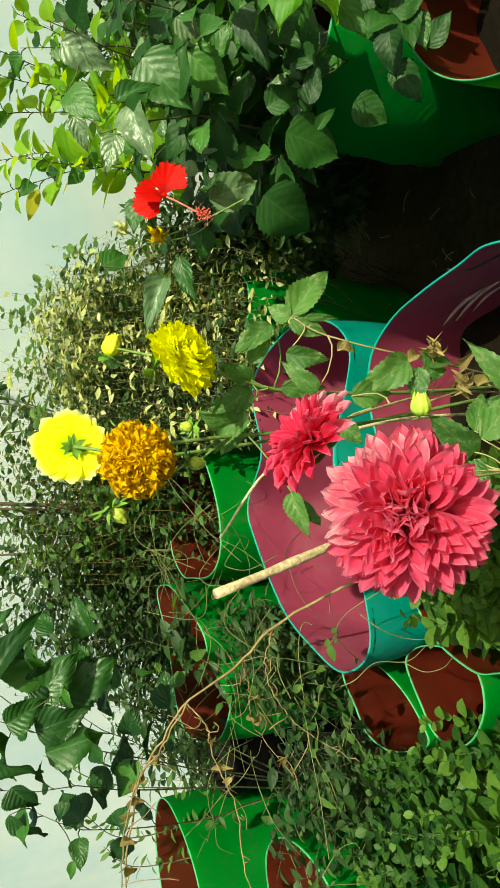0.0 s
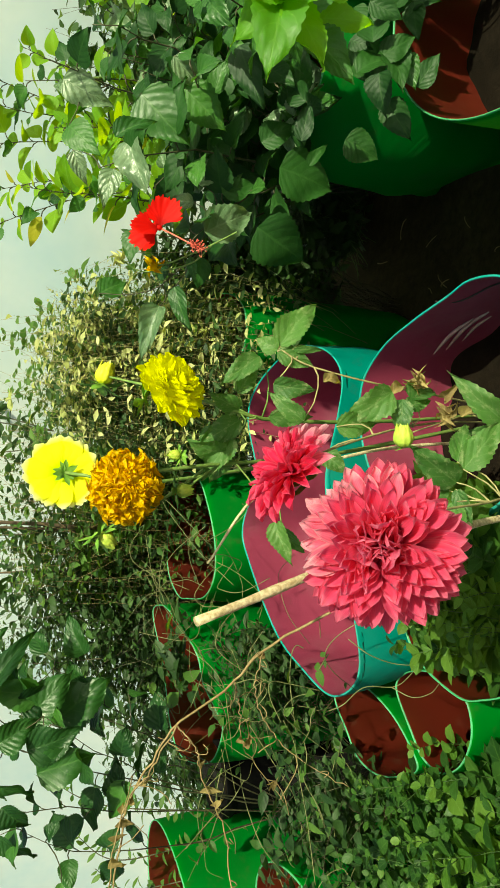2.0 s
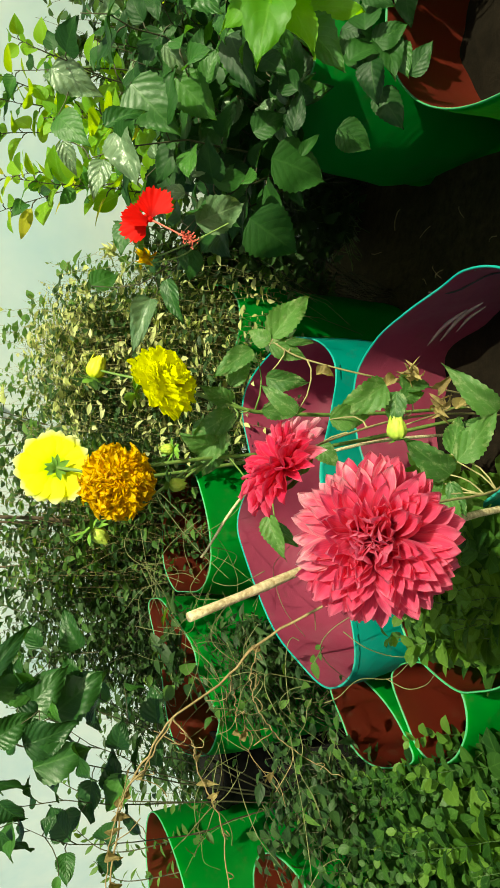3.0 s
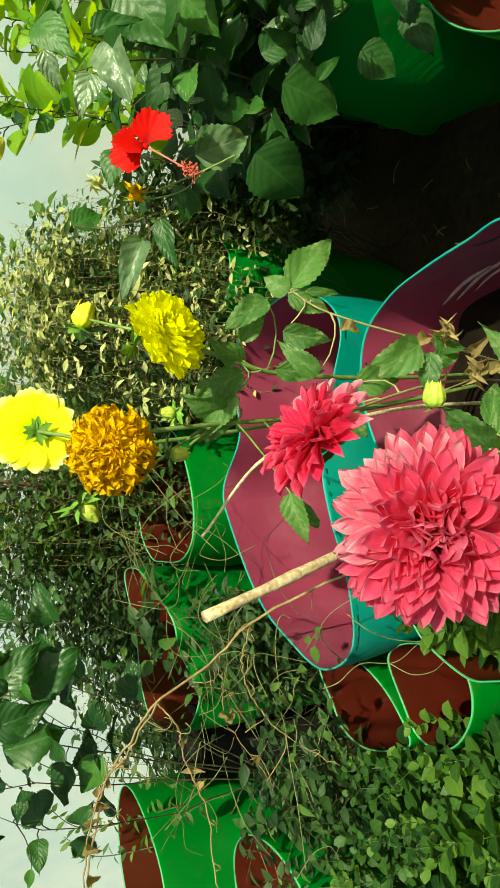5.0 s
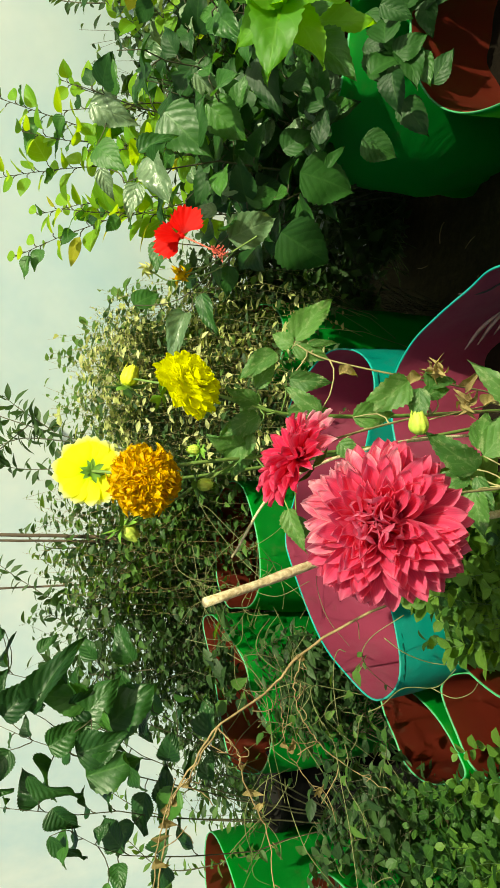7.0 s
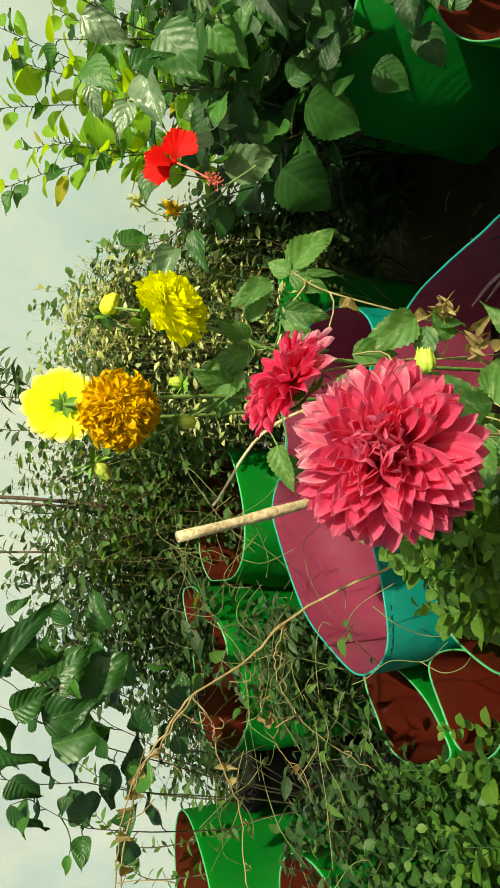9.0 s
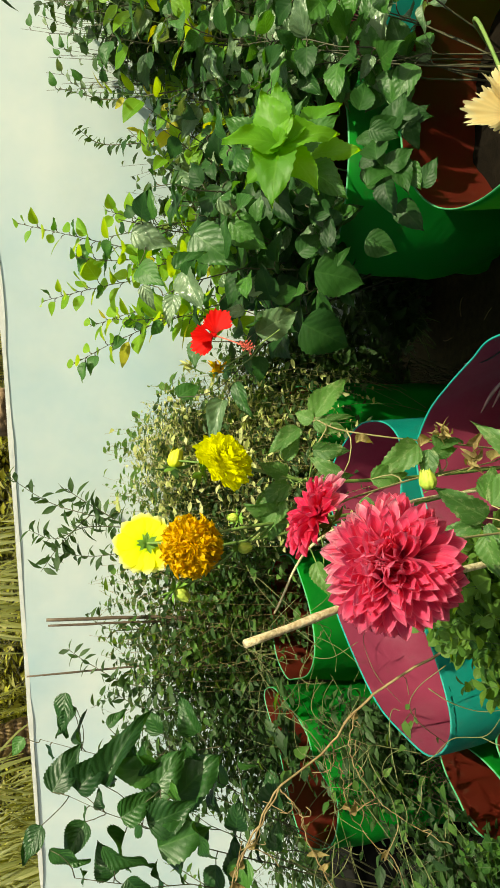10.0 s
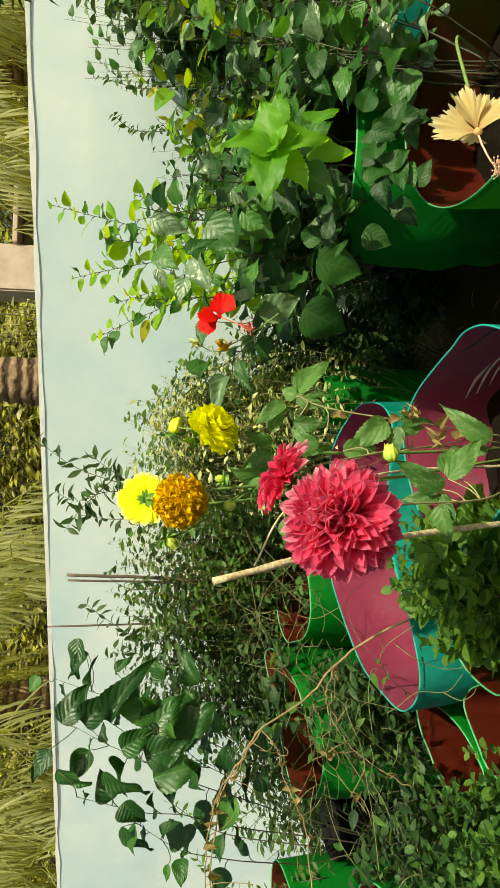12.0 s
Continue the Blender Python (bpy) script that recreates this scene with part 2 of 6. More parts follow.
def soil_material(name, a, b, scale):
    k = Nodes(name)
    n = k.noise(scale, 6, 0.7)
    big = k.noise(scale * 0.12, 3, 0.6)
    col = k.mix(big, k.ramp(n, (0.3, a), (0.7, b)), tuple(0.5 * v for v in a))
    moss = k.ramp(k.noise(3.2, 4, 0.6), (0.60, (0, 0, 0)), (0.72, (1, 1, 1)))
    col = k.mix(k.math("MULTIPLY", moss, 0.5), col, (0.05, 0.05, 0.015))
    k.set(base=col, rough=0.95, spec=0.08)
    k.bump(n, 0.35, 0.012)
    return k.m


M_SOIL = soil_material("soil", (0.008, 0.006, 0.004), (0.024, 0.017, 0.011), 55)
M_GROUND = soil_material("earth", (0.032, 0.025, 0.013), (0.105, 0.080, 0.038), 40)


def wall_material():
    k = Nodes("limewash")
    big = k.noise(1.3, 5, 0.6)
    fine = k.noise(90, 4, 0.6)
    damp = k.ramp(k.noise(3.0, 5, 0.65), (0.5, (0, 0, 0)), (0.8, (1, 1, 1)))
    col = k.ramp(big, (0.32, (0.62, 0.80, 0.875)), (0.66, (0.90, 0.955, 0.945)))
    col = k.mix(k.math("MULTIPLY", damp, 0.12), col, (0.45, 0.50, 0.45))
    k.set(base=col, rough=0.85, spec=0.2)
    k.bump(k.math("ADD", k.math("MULTIPLY", fine, 0.25), big), 0.12, 0.006)
    return k.m


M_WALL = wall_material()


def coping_material():
    k = Nodes("coping")
    n = k.noise(9, 5, 0.7)
    col = k.ramp(n, (0.30, (0.84, 0.84, 0.83)), (0.50, (0.94, 0.94, 0.94)))
    k.set(base=col, rough=0.9)
    k.bump(n, 0.6, 0.01)
    return k.m


M_COPING = coping_material()


def bark_material():
    k = Nodes("palm_bark")
    n = k.noise(14, 5, 0.65)
    tc = k.n("ShaderNodeTexCoord")
    rings = k.n("ShaderNodeTexWave", bands_direction='Z')
    k.put(rings.inputs["Vector"], tc.outputs["Object"])
    rings.inputs["Scale"].default_value = 3.2
    rings.inputs["Distortion"].default_value = 4.0
    rings.inputs["Detail"].default_value = 3.0
    rings.inputs["Detail Scale"].default_value = 2.0
    col = k.ramp(n, (0.3, (0.15, 0.09, 0.045)), (0.7, (0.34, 0.23, 0.13)))
    col = k.mix(k.ramp(rings.outputs["Fac"], (0.05, (1, 1, 1)), (0.30, (0, 0, 0))), col, (0.07, 0.04, 0.025))
    k.set(base=col, rough=0.9)
    k.bump(k.math("ADD", n, rings.outputs["Fac"]), 0.8, 0.03)
    return k.m


M_BARK = bark_material()
# foliage beyond the wall: haze is put into these pale, dulled colours
M_FROND = leaf_material("palm_leaflet", (0.13, 0.16, 0.05), (0.44, 0.44, 0.17), (0.52, 0.52, 0.24), island=True, ribs=1.0, rough=0.45, trans=0.45, rib_strength=0.2)
M_HAZY_LEAF = leaf_material("hazy_far_leaf", (0.25, 0.25, 0.09), (0.62, 0.56, 0.24), (0.45, 0.5, 0.2), island=True, ribs=2.0, trans=0.45, rib_strength=0.2)


# ---------------------------------------------------------------- mesh helpers
def mesh_of(name, verts, faces, uvs=None, mats=(), smooth=True):
    me = bpy.data.meshes.new(name)
    me.from_pydata([tuple(v) for v in verts], [], faces)
    if uvs is not None:
        layer = me.uv_layers.new(name="UVMap")
        idx = np.empty(len(me.loops), dtype=np.int32)
        me.loops.foreach_get("vertex_index", idx)
        layer.data.foreach_set("uv", np.asarray(uvs, dtype=np.float32)[idx].ravel())
    for m in mats:
        me.materials.append(m)
    if smooth:
        me.polygons.foreach_set("use_smooth", np.ones(len(me.polygons), dtype=bool))
    me.update()
    return me


def part(name, data, parent, label="", kind=""):
    ob = new(name, data)
    ob.parent = parent
    return tagged(ob, label=label, kind=kind)


def thing(name, label, category, at=(0, 0, 0), group="", kind=""):
    ob = new(name)
    ob.location = at
    ob.empty_display_size = 0.05
    return tagged(ob, label, category, group, kind)


class Shape:
    """Verts, faces and uvs that grow piece by piece."""

    def __init__(self):
        self.v, self.f, self.u = [], [], []

    def add(self, v, f, u=None):
        n = len(self.v)
        self.v.extend([tuple(p) for p in v])
        self.f.extend([tuple(i + n for i in q) for q in f])
        self.u.extend(u if u is not None else [(0.5, 0.5)] * len(v))

    def tube(self, pts, radii, sides=6):
        pts = [Vector(p) for p in pts]
        v, f, u = [], [], []
        ref = Vector((0.13, 0.31, 0.94))
        for i, p in enumerate(pts):
            d = (pts[min(i + 1, len(pts) - 1)] - pts[max(i - 1, 0)]).normalized()
            a = d.cross(ref)
            a = a.normalized() if a.length > 1e-4 else Vector((1, 0, 0))
            b = d.cross(a)
            r = radii[i] if hasattr(radii, "__len__") else radii
            for k in range(sides):
                w = 2 * math.pi * k / sides
                v.append(p + r * (math.cos(w) * a + math.sin(w) * b))
                u.append((k / sides, i / max(1, len(pts) - 1)))
        for i in range(len(pts) - 1):
            for k in range(sides):
                q = (k + 1) % sides
                f.append((i * sides + k, i * sides + q, (i + 1) * sides + q, (i + 1) * sides + k))
        f.append(tuple(range(sides))[::-1])
        f.append(tuple(range((len(pts) - 1) * sides, len(pts) * sides)))
        self.add(v, f, u)

    def mesh(self, name, *mats, smooth=True):
        return mesh_of(name, self.v, self.f, self.u, mats, smooth)


def bent(a, b, sag=0.05, n=7, rng=random, wob=0.0):
    """A bowed line from a to b; sag pushes its middle up (or sideways by wob)."""
    a, b = Vector(a), Vector(b)
    side = Vector((rng.uniform(-1, 1), rng.uniform(-1, 1), 0)) * wob
    out = []
    for i in range(n):
        s = i / (n - 1)
        k = 4 * s * (1 - s)
        jig = Vector((rng.uniform(-1, 1), rng.uniform(-1, 1), rng.uniform(-1, 1))) * wob * 0.12
        out.append(a.lerp(b, s) + k * (Vector((0, 0, sag)) + side) + (jig if 0 < i < n - 1 else Vector()))
    return out


def curve_points(ctrl, n=24):
    """A smooth line through the control points (Catmull-Rom)."""
    c = [Vector(p) for p in ctrl]
    c = [2 * c[0] - c[1]] + c + [2 * c[-1] - c[-2]]
    out = []
    for s in np.linspace(0, len(c) - 3 - 1e-6, n):
        i = int(s)
        t = s - i
        p0, p1, p2, p3 = c[i:i + 4]
        out.append(0.5 * (2 * p1 + (p2 - p0) * t + (2 * p0 - 5 * p1 + 4 * p2 - p3) * t ** 2 + (3 * p1 - p0 - 3 * p2 + p3) * t ** 3))
    return out


def blade(length, width, outline, rows=8, cols=4, fold=0.12, curl=0.18, tooth=0.0, ruffle=0.0, seed=0, cup=0.0):
    """A leaf or petal along +y, face up: outline(s) gives its half width, 0 to 1."""
    rng = random.Random(seed)
    v, u, f = [], [], []
    ph = rng.uniform(0, 6)
    for i in range(rows + 1):
        s = i / rows
        w = width / 2 * outline(s)
        for j in range(cols + 1):
            a = 2 * j / cols - 1
            edge = 1.0
            if tooth and 0 < i < rows and abs(a) > 0.99:
                edge += tooth * (1 if i % 2 else -1)
            x = a * w * edge
            z = fold * abs(x) - curl * length * s * s + cup * width * (a * a) * outline(s)
            z += ruffle * length * math.sin(ph + 9 * s + 3 * a) * abs(a) * s
            y = length * s - (0.06 * length * abs(a) * s if tooth else 0)
            v.append((x, y, z))
            u.append((j / cols, s))
    n = cols + 1
    for i in range(rows):
        for j in range(cols):
            f.append((i * n + j, i * n + j + 1, (i + 1) * n + j + 1, (i + 1) * n + j))
    return v, f, u


def ovate(s):
    return max(0.02, (math.sin(math.pi * s ** 0.72)) ** 0.85 if 0 < s < 1 else 0.02)


def heart(s):
    return max(0.015, math.sin(math.pi * s ** 0.62) ** 0.8 if 0 < s < 1 else 0.015)


def lance(s):
    return max(0.02, math.sin(math.pi * min(1, s * 0.96 + 0.02)) ** 1.2)


def round_leaf(s):
    return max(0.03, math.sin(math.pi * s ** 0.9) ** 0.5 if 0 < s < 1 else 0.03)


def pointed(s):
    return max(0.02, (0.42 + 0.58 * math.sin(math.pi * min(1.0, s * 0.66 + 0.06))) * (1 - s ** 4.5) ** 0.7)


def strap(s):
    return max(0.10, (0.45 + 0.55 * math.sin(math.pi * min(1, s * 0.72 + 0.05))) * (1 - s ** 9))


def blade_meshes(name, n, mat, length, width, outline, **kw):
    out = []
    for k in range(n):
        r = random.Random(hash_of(name) + k)
        args = dict(kw)
        args["curl"] = kw.get("curl", 0.18) * r.uniform(0.3, 1.6)
        args["fold"] = kw.get("fold", 0.12) * r.uniform(0.4, 1.8)
        v, f, u = blade(length, width * r.uniform(0.88, 1.12), outline, seed=k + 3, **args)
        out.append(mesh_of(name, v, f, u, [mat]))
    return out


def hash_of(text):
    return sum((i + 1) * ord(c) for i, c in enumerate(text)) % 9973


def turned(p, along, face, size=1.0):
    """The pose that lays a blade's +y along one way and its face to another."""
    y = Vector(along).normalized()
    z = Vector(face) - Vector(face).dot(y) * y
    z = z.normalized() if z.length > 1e-4 else y.orthogonal().normalized()
    x = y.cross(z)
    m = Matrix((x, y, z)).transposed().to_4x4()
    return Matrix.Translation(p) @ m @ Matrix.Diagonal((size, size, size, 1))


def scatter(shape, template, poses):
    """Adds the template at every pose, quickly."""
    v0 = np.asarray(template[0])
    v0 = np.c_[v0, np.ones(len(v0))]
    for m in poses:
        shape.add((v0 @ np.asarray(m).T)[:, :3].tolist(), template[1], template[2])


LEAVES_HIB = blade_meshes("leaf", 6, M_HIB, 1.0, 0.72, heart, rows=20, cols=6, fold=0.30, curl=0.38, tooth=0.04, ruffle=0.08)
LEAVES_SHADED = blade_meshes("leaf", 5, M_HIB_SHADED, 1.0, 0.72, heart, rows=20, cols=6, fold=0.26, curl=0.34, tooth=0.04, ruffle=0.08)
LEAVES_DUSTY_LIT = blade_meshes("leaf", 5, M_DUSTY_LIT, 1.0, 0.60, heart, rows=20, cols=6, fold=0.5, curl=0.55, tooth=0.04, ruffle=0.12)
LEAVES_MULBERRY = blade_meshes("leaf", 6, M_MULBERRY, 1.0, 0.80, heart, rows=30, cols=8, fold=0.35, curl=0.40, tooth=0.045, ruffle=0.13)
LEAVES_LIME = blade_meshes("leaf", 5, M_LIME, 1.0, 0.74, ovate, rows=8, cols=4, fold=0.25, curl=0.2)
LEAVES_YELLOWED = blade_meshes("leaf", 2, M_YELLOWED, 1.0, 0.5, ovate, rows=8, cols=4, fold=0.2, curl=0.3)
LEAVES_DAHLIA = blade_meshes("leaf", 5, M_DAHLIA_LEAF, 1.0, 0.66, heart, rows=22, cols=6, fold=0.22, curl=0.30, tooth=0.06, ruffle=0.08)
LEAVES_DRY = blade_meshes("leaf", 4, M_DRYLEAF, 1.0, 0.75, round_leaf, rows=14, cols=8, fold=0.5, curl=1.1, ruffle=0.34, cup=0.6)
T_SMALL = blade(1.0, 0.76, round_leaf, rows=4, cols=2, fold=0.25, curl=0.2)
T_LANCE = blade(1.0, 0.40, lance, rows=4, cols=2, fold=0.3, curl=0.25)
T_OVAL = blade(1.0, 0.52, ovate, rows=4, cols=2, fold=0.3, curl=0.25)


# ---------------------------------------------------------------- ground, wall
def ground_sheet():
    s = Shape()
    xs = np.concatenate([[-400, -60, -12, -5], np.linspace(-3, 3, 61), [5, 12, 60, 400]])
    ys = np.concatenate([[-400, -60, -12, -4], np.linspace(-1.5, 5, 66), [8, 14, 60, 400]])
    v = []
    for y in ys:
        for x in xs:
            near = 1.0 if abs(x) < 5 and -3 < y < 6 else 0.0
            fall = min(1.0, max(0.0, (-1.5 - x) / 0.7)) * min(1.0, max(0.0, (y - 1.0) / 1.0)) * min(1.0, max(0.0, (3.2 - 0.605 * x - y) / 0.3)) * min(1.0, max(0.0, (x + 9) / 3))
            v.append((x, y, -0.45 * fall * fall * (3 - 2 * fall) + near * (0.03 * noise.noise((x * 2.1, y * 2.1, 0)) + 0.012 * noise.noise((x * 9, y * 9, 3)))))
    n = len(xs)
    f = [(j * n + i, j * n + i + 1, (j + 1) * n + i + 1, (j + 1) * n + i) for j in range(len(ys) - 1) for i in range(n - 1)]
    s.add(v, f)
    ob = new("ground", s.mesh("ground", M_GROUND))
    return tagged(ob, "dark damp earth with moss and litter", "ground", kind="structure")


ground_sheet()


def ground_litter():
    rng = random.Random(33)
    s = Shape()
    for _ in range(20):
        a = Vector((rng.uniform(0.15, 0.75), rng.uniform(0.95, 1.75), 0.03))
        w = rng.uniform(0, 6.28)
        b = a + Vector((math.cos(w), math.sin(w), 0)) * rng.uniform(0.02, 0.07)
        s.tube(bent(a, b, 0.004, 6, rng, 0.006), rng.uniform(0.0008, 0.0016), 4)
    litter = new("ground_litter", s.mesh("ground_litter", M_DRYTWIG))
    tagged(litter, "scattered dry straws and twigs on dark earth", "litter", kind="stuff")


ground_litter()

# the wall stands aslant: its face has this normal, and lies this far along it
WALL_N = Vector((0.515, 0.857, 0)).normalized()
WALL_T = Vector((WALL_N.y, -WALL_N.x, 0))
WALL_D, WALL_TOP = 2.28, 1.445


def wall_point(along, off, z):
    p = WALL_N * (WALL_D + off) + WALL_T * along
    return (p.x, p.y, z)


def boundary_wall():
    s = Shape()
    n = 60
    cols = np.linspace(-9.0, 4.5, n)
    levels = np.linspace(-0.6, WALL_TOP, 12)
    v, f = [], []
    for side, off in ((0, 0.0), (1, 0.16)):
        for z in levels:
            for a in cols:
                w = 0.006 * noise.noise((a * 1.3, z * 1.7, side * 5.0))
                v.append(wall_point(a, off + (w if side == 0 else 0), z))
    m = len(levels)
    for side in (0, 1):
        o = side * n * m
        for j in range(m - 1):
            for i in range(n - 1):
                f.append((o + j * n + i, o + j * n + i + 1, o + (j + 1) * n + i + 1, o + (j + 1) * n + i))
    s.add(v, f)
    top = (m - 1) * n
    s.f += [(top + i, top + i + 1, n * m + top + i + 1, n * m + top + i) for i in range(n - 1)]
    wall = tagged(new("wall_north", s.mesh("wall_north", M_WALL, smooth=False)), "pale limewashed boundary wall", "wall", kind="structure")
    c = Shape()
    v, f = [], []
    for a in np.linspace(-9.0, 4.5, 120):
        k = 0.003 * noise.noise((a * 4, 0, 0)) + 0.003 * noise.noise((a * 17, 2, 0))
        for off, z in ((-0.0025 - 0.3 * k, WALL_TOP - 0.004 - 2 * k), (-0.0025 - 0.3 * k, WALL_TOP + 0.012 + k), (0.08, WALL_TOP + 0.020 + k), (0.166, WALL_TOP + 0.016), (0.166, WALL_TOP + 0.002)):
            v.append(wall_point(a, off, z))
    for i in range(119):
        for j in range(4):
            f.append((i * 5 + j, (i + 1) * 5 + j, (i + 1) * 5 + j + 1, i * 5 + j + 1))
        f.append((i * 5 + 4, (i + 1) * 5 + 4, (i + 1) * 5, i * 5))
    c.add(v, f)
    tagged(new("trim", c.mesh("trim", M_COPING, smooth=False)), "weathered rough plaster coping on the wall", "wall coping", kind="structure")


boundary_wall()


# ---------------------------------------------------------------- grow bags
def closed_curve(ctrl, u):
    """A point at u (0 to 1) of the smooth closed line through the control points."""
    n = len(ctrl)
    x = (u % 1.0) * n
    i = int(x)
    t = x - i
    p0, p1, p2, p3 = (Vector(ctrl[(i + k) % n]) for k in (-1, 0, 1, 2))
    return 0.5 * (2 * p1 + (p2 - p0) * t + (2 * p0 - 5 * p1 + 4 * p2 - p3) * t ** 2 + (3 * p1 - p0 - 3 * p2 + p3) * t ** 3)


def grow_bag(label, mouth, teal=False, seed=1, soil=0.6, base=0.85, profile=None):
    """A sewn bag of laminated sheet with a slack mouth: coloured outside, dark lining, a stitched hem and soil inside.

    mouth: where its hem runs, anticlockwise; the body grows rounder towards the ground."""
    outer, lining, hem = (M_TEAL_BAG, M_PLUM_LINING, M_TEAL_HEM) if teal else (M_GREEN_BAG, M_RED_LINING, M_GREEN_HEM)
    seg, rows = 96, 20
    ring = [closed_curve(mouth, j / seg) for j in range(seg)]
    mid = sum(ring, Vector()) / seg
    mean = sum((Vector((p.x, p.y, 0)) - Vector((mid.x, mid.y, 0))).length for p in ring) / seg
    bag = thing("grow_bag", label, "grow bag", (mid.x, mid.y, 0), "grow bags")

    def point(j, s, inset=0.0):
        """j: round the bag, s: 0 at the ground, 1 at the rim; in the bag's own metres."""
        r = ring[j % seg]
        out = Vector((r.x - mid.x, r.y - mid.y, 0))
        d = out.normalized()
        low = d * (mean * base)
        k = s ** 0.6 if s > 0 else 0.0
        p = low.lerp(out, k)
        p += d * (0.045 * mean * 4 * s * (1 - s))
        w = 2 * math.pi * j / seg
        p += d * (0.006 * (1 - s) * math.sin(9 * w + seed) + 0.016 * min(1.0, 4 * (1 - s)) * noise.noise((math.cos(w) * 2.2, math.sin(w) * 2.2, s * 3 + seed)))
        if profile:
            p *= float(np.interp(s, [a for a, _ in profile], [b for _, b in profile]))
        if s < 0.06:
            p *= 0.93 + s
        p -= d * inset
        p.z = r.z * s
        return p

    def shell(inset, low):
        v, f = [], []
        for i in range(rows + 1):
            s = low + (1 - low) * i / rows
            v += [point(j, s, inset) for j in range(seg)]
        for i in range(rows):
            for j in range(seg):
                q = (j + 1) % seg
                f.append((i * seg + j, i * seg + q, (i + 1) * seg + q, (i + 1) * seg + j))
        return v, f

    s = Shape()
    s.add(*shell(0.0, 0.0))
    part("outer_wall", s.mesh("outer_wall", outer), bag, "teal woven plastic" if teal else "green woven plastic")
    s = Shape()
    v, f = shell(0.004, 0.25)
    s.add(v, [q[::-1] for q in f])
    part("lining", s.mesh("lining", lining), bag, "plum lining" if teal else "rust-red lining")
    s = Shape()
    strip = []
    for j in range(seg):
        top, low = point(j, 1.0, 0.002), point(j, 0.982, 0.002)
        d = Vector((top.x, top.y, 0)).normalized() * (0.0019 if teal else 0.0013)
        strip += [low + d, top + d + Vector((0, 0, 0.001)), top + Vector((0, 0, 0.003)), top - d + Vector((0, 0, 0.001)), low - d]
    f = []
    for j in range(seg):
        q = (j + 1) % seg
        f += [(j * 5 + k, q * 5 + k, q * 5 + (k + 1) % 5, j * 5 + (k + 1) % 5) for k in range(5)]
    s.add(strip, f)
    part("hem", s.mesh("hem", hem), bag, "folded stitched hem")
    s = Shape()
    v, f = [], []
    level = mid.z * soil
    for i in range(9):
        for j in range(seg):
            p = point(j, soil, 0.003)
            q = p * (i / 8)
            v.append((q.x, q.y, level + 0.02 * noise.noise((q.x * 14, q.y * 14, seed)) + 0.015 * (1 - i / 8)))
    for i in range(8):
        for j in range(seg):
            q = (j + 1) % seg
            f.append((i * seg + j, (i + 1) * seg + j, (i + 1) * seg + q, i * seg + q))
    s.add(v, f)
    part("soil", s.mesh("soil", M_SOIL), bag, "dark potting soil", kind="stuff")

    def inside(x, y, s, inset=0.006):
        """The spot on the lining below the given place of the hem, in the world's metres."""
        j = min(range(seg), key=lambda k: (ring[k].x - x) ** 2 + (ring[k].y - y) ** 2)
        return point(j, s, inset) + Vector((mid.x, mid.y, 0))

    return bag, inside


def oval(at, rx, ry, rim, turn=0.0, slack=0.05, seed=1):
    """A nearly round mouth, a little pulled out of shape."""
    rng = random.Random(seed)
    a, b = rng.uniform(0, 6.28), rng.uniform(0, 6.28)
    c, d = math.cos(radians(turn)), math.sin(radians(turn))
    out = []
    for k in range(16):
        w = 2 * math.pi * k / 16
        r = 1 + slack * (math.cos(2 * w + a) + 0.6 * math.cos(3 * w + b))
        x, y = rx * r * math.cos(w), ry * r * math.sin(w)
        out.append((at[0] + c * x - d * y, at[1] + d * x + c * y, rim + 0.3 * slack * rim * math.cos(2 * w + b)))
    return out


def at_height(z, *pts):
    return [(x, y, z) for x, y in pts]


BAG_TEAL = "teal woven grow bag with plum lining"
BAG_GREEN = "green woven grow bag with rust-red lining"
BELLY = ((0, 0.40), (0.2, 0.66), (0.4, 0.92), (0.6, 1.08), (0.78, 1.10), (0.92, 1.04), (1.0, 0.97))
grow_bag(BAG_TEAL + ", pinched and nearly empty", [
    (0.250, 1.19, 0.562), (0.258, 1.30, 0.568), (0.195, 1.44, 0.580), (0.115, 1.490, 0.582), (-0.02, 1.455, 0.574), (-0.146, 1.520, 0.580), (-0.225, 1.487, 0.578),
    (-0.365, 1.352, 0.570), (-0.418, 1.225, 0.565), (-0.436, 1.115, 0.560), (-0.372, 1.030, 0.558), (-0.265, 1.040, 0.562), (-0.135, 1.105, 0.566), (-0.02, 1.135, 0.568),
    (0.09, 1.100, 0.566), (0.165, 1.085, 0.563), (0.215, 1.115, 0.562)], teal=True, seed=4, soil=0.42, base=0.86)
dahlia_bag, dahlia_lining = grow_bag(BAG_TEAL + ", holding the dahlias", [
    (0.262, 0.785, 0.570), (0.240, 0.870, 0.570), (0.208, 0.948, 0.572), (0.150, 1.005, 0.574), (0.065, 1.020, 0.565), (-0.02, 0.985, 0.560), (-0.078, 0.920, 0.560),
    (-0.095, 0.840, 0.562), (-0.072, 0.740, 0.565), (-0.025, 0.655, 0.565), (0.040, 0.590, 0.560), (0.130, 0.565, 0.556), (0.215, 0.595, 0.560), (0.264, 0.665, 0.566), (0.276, 0.730, 0.570)],
    teal=True, seed=11, soil=0.68, base=0.9)
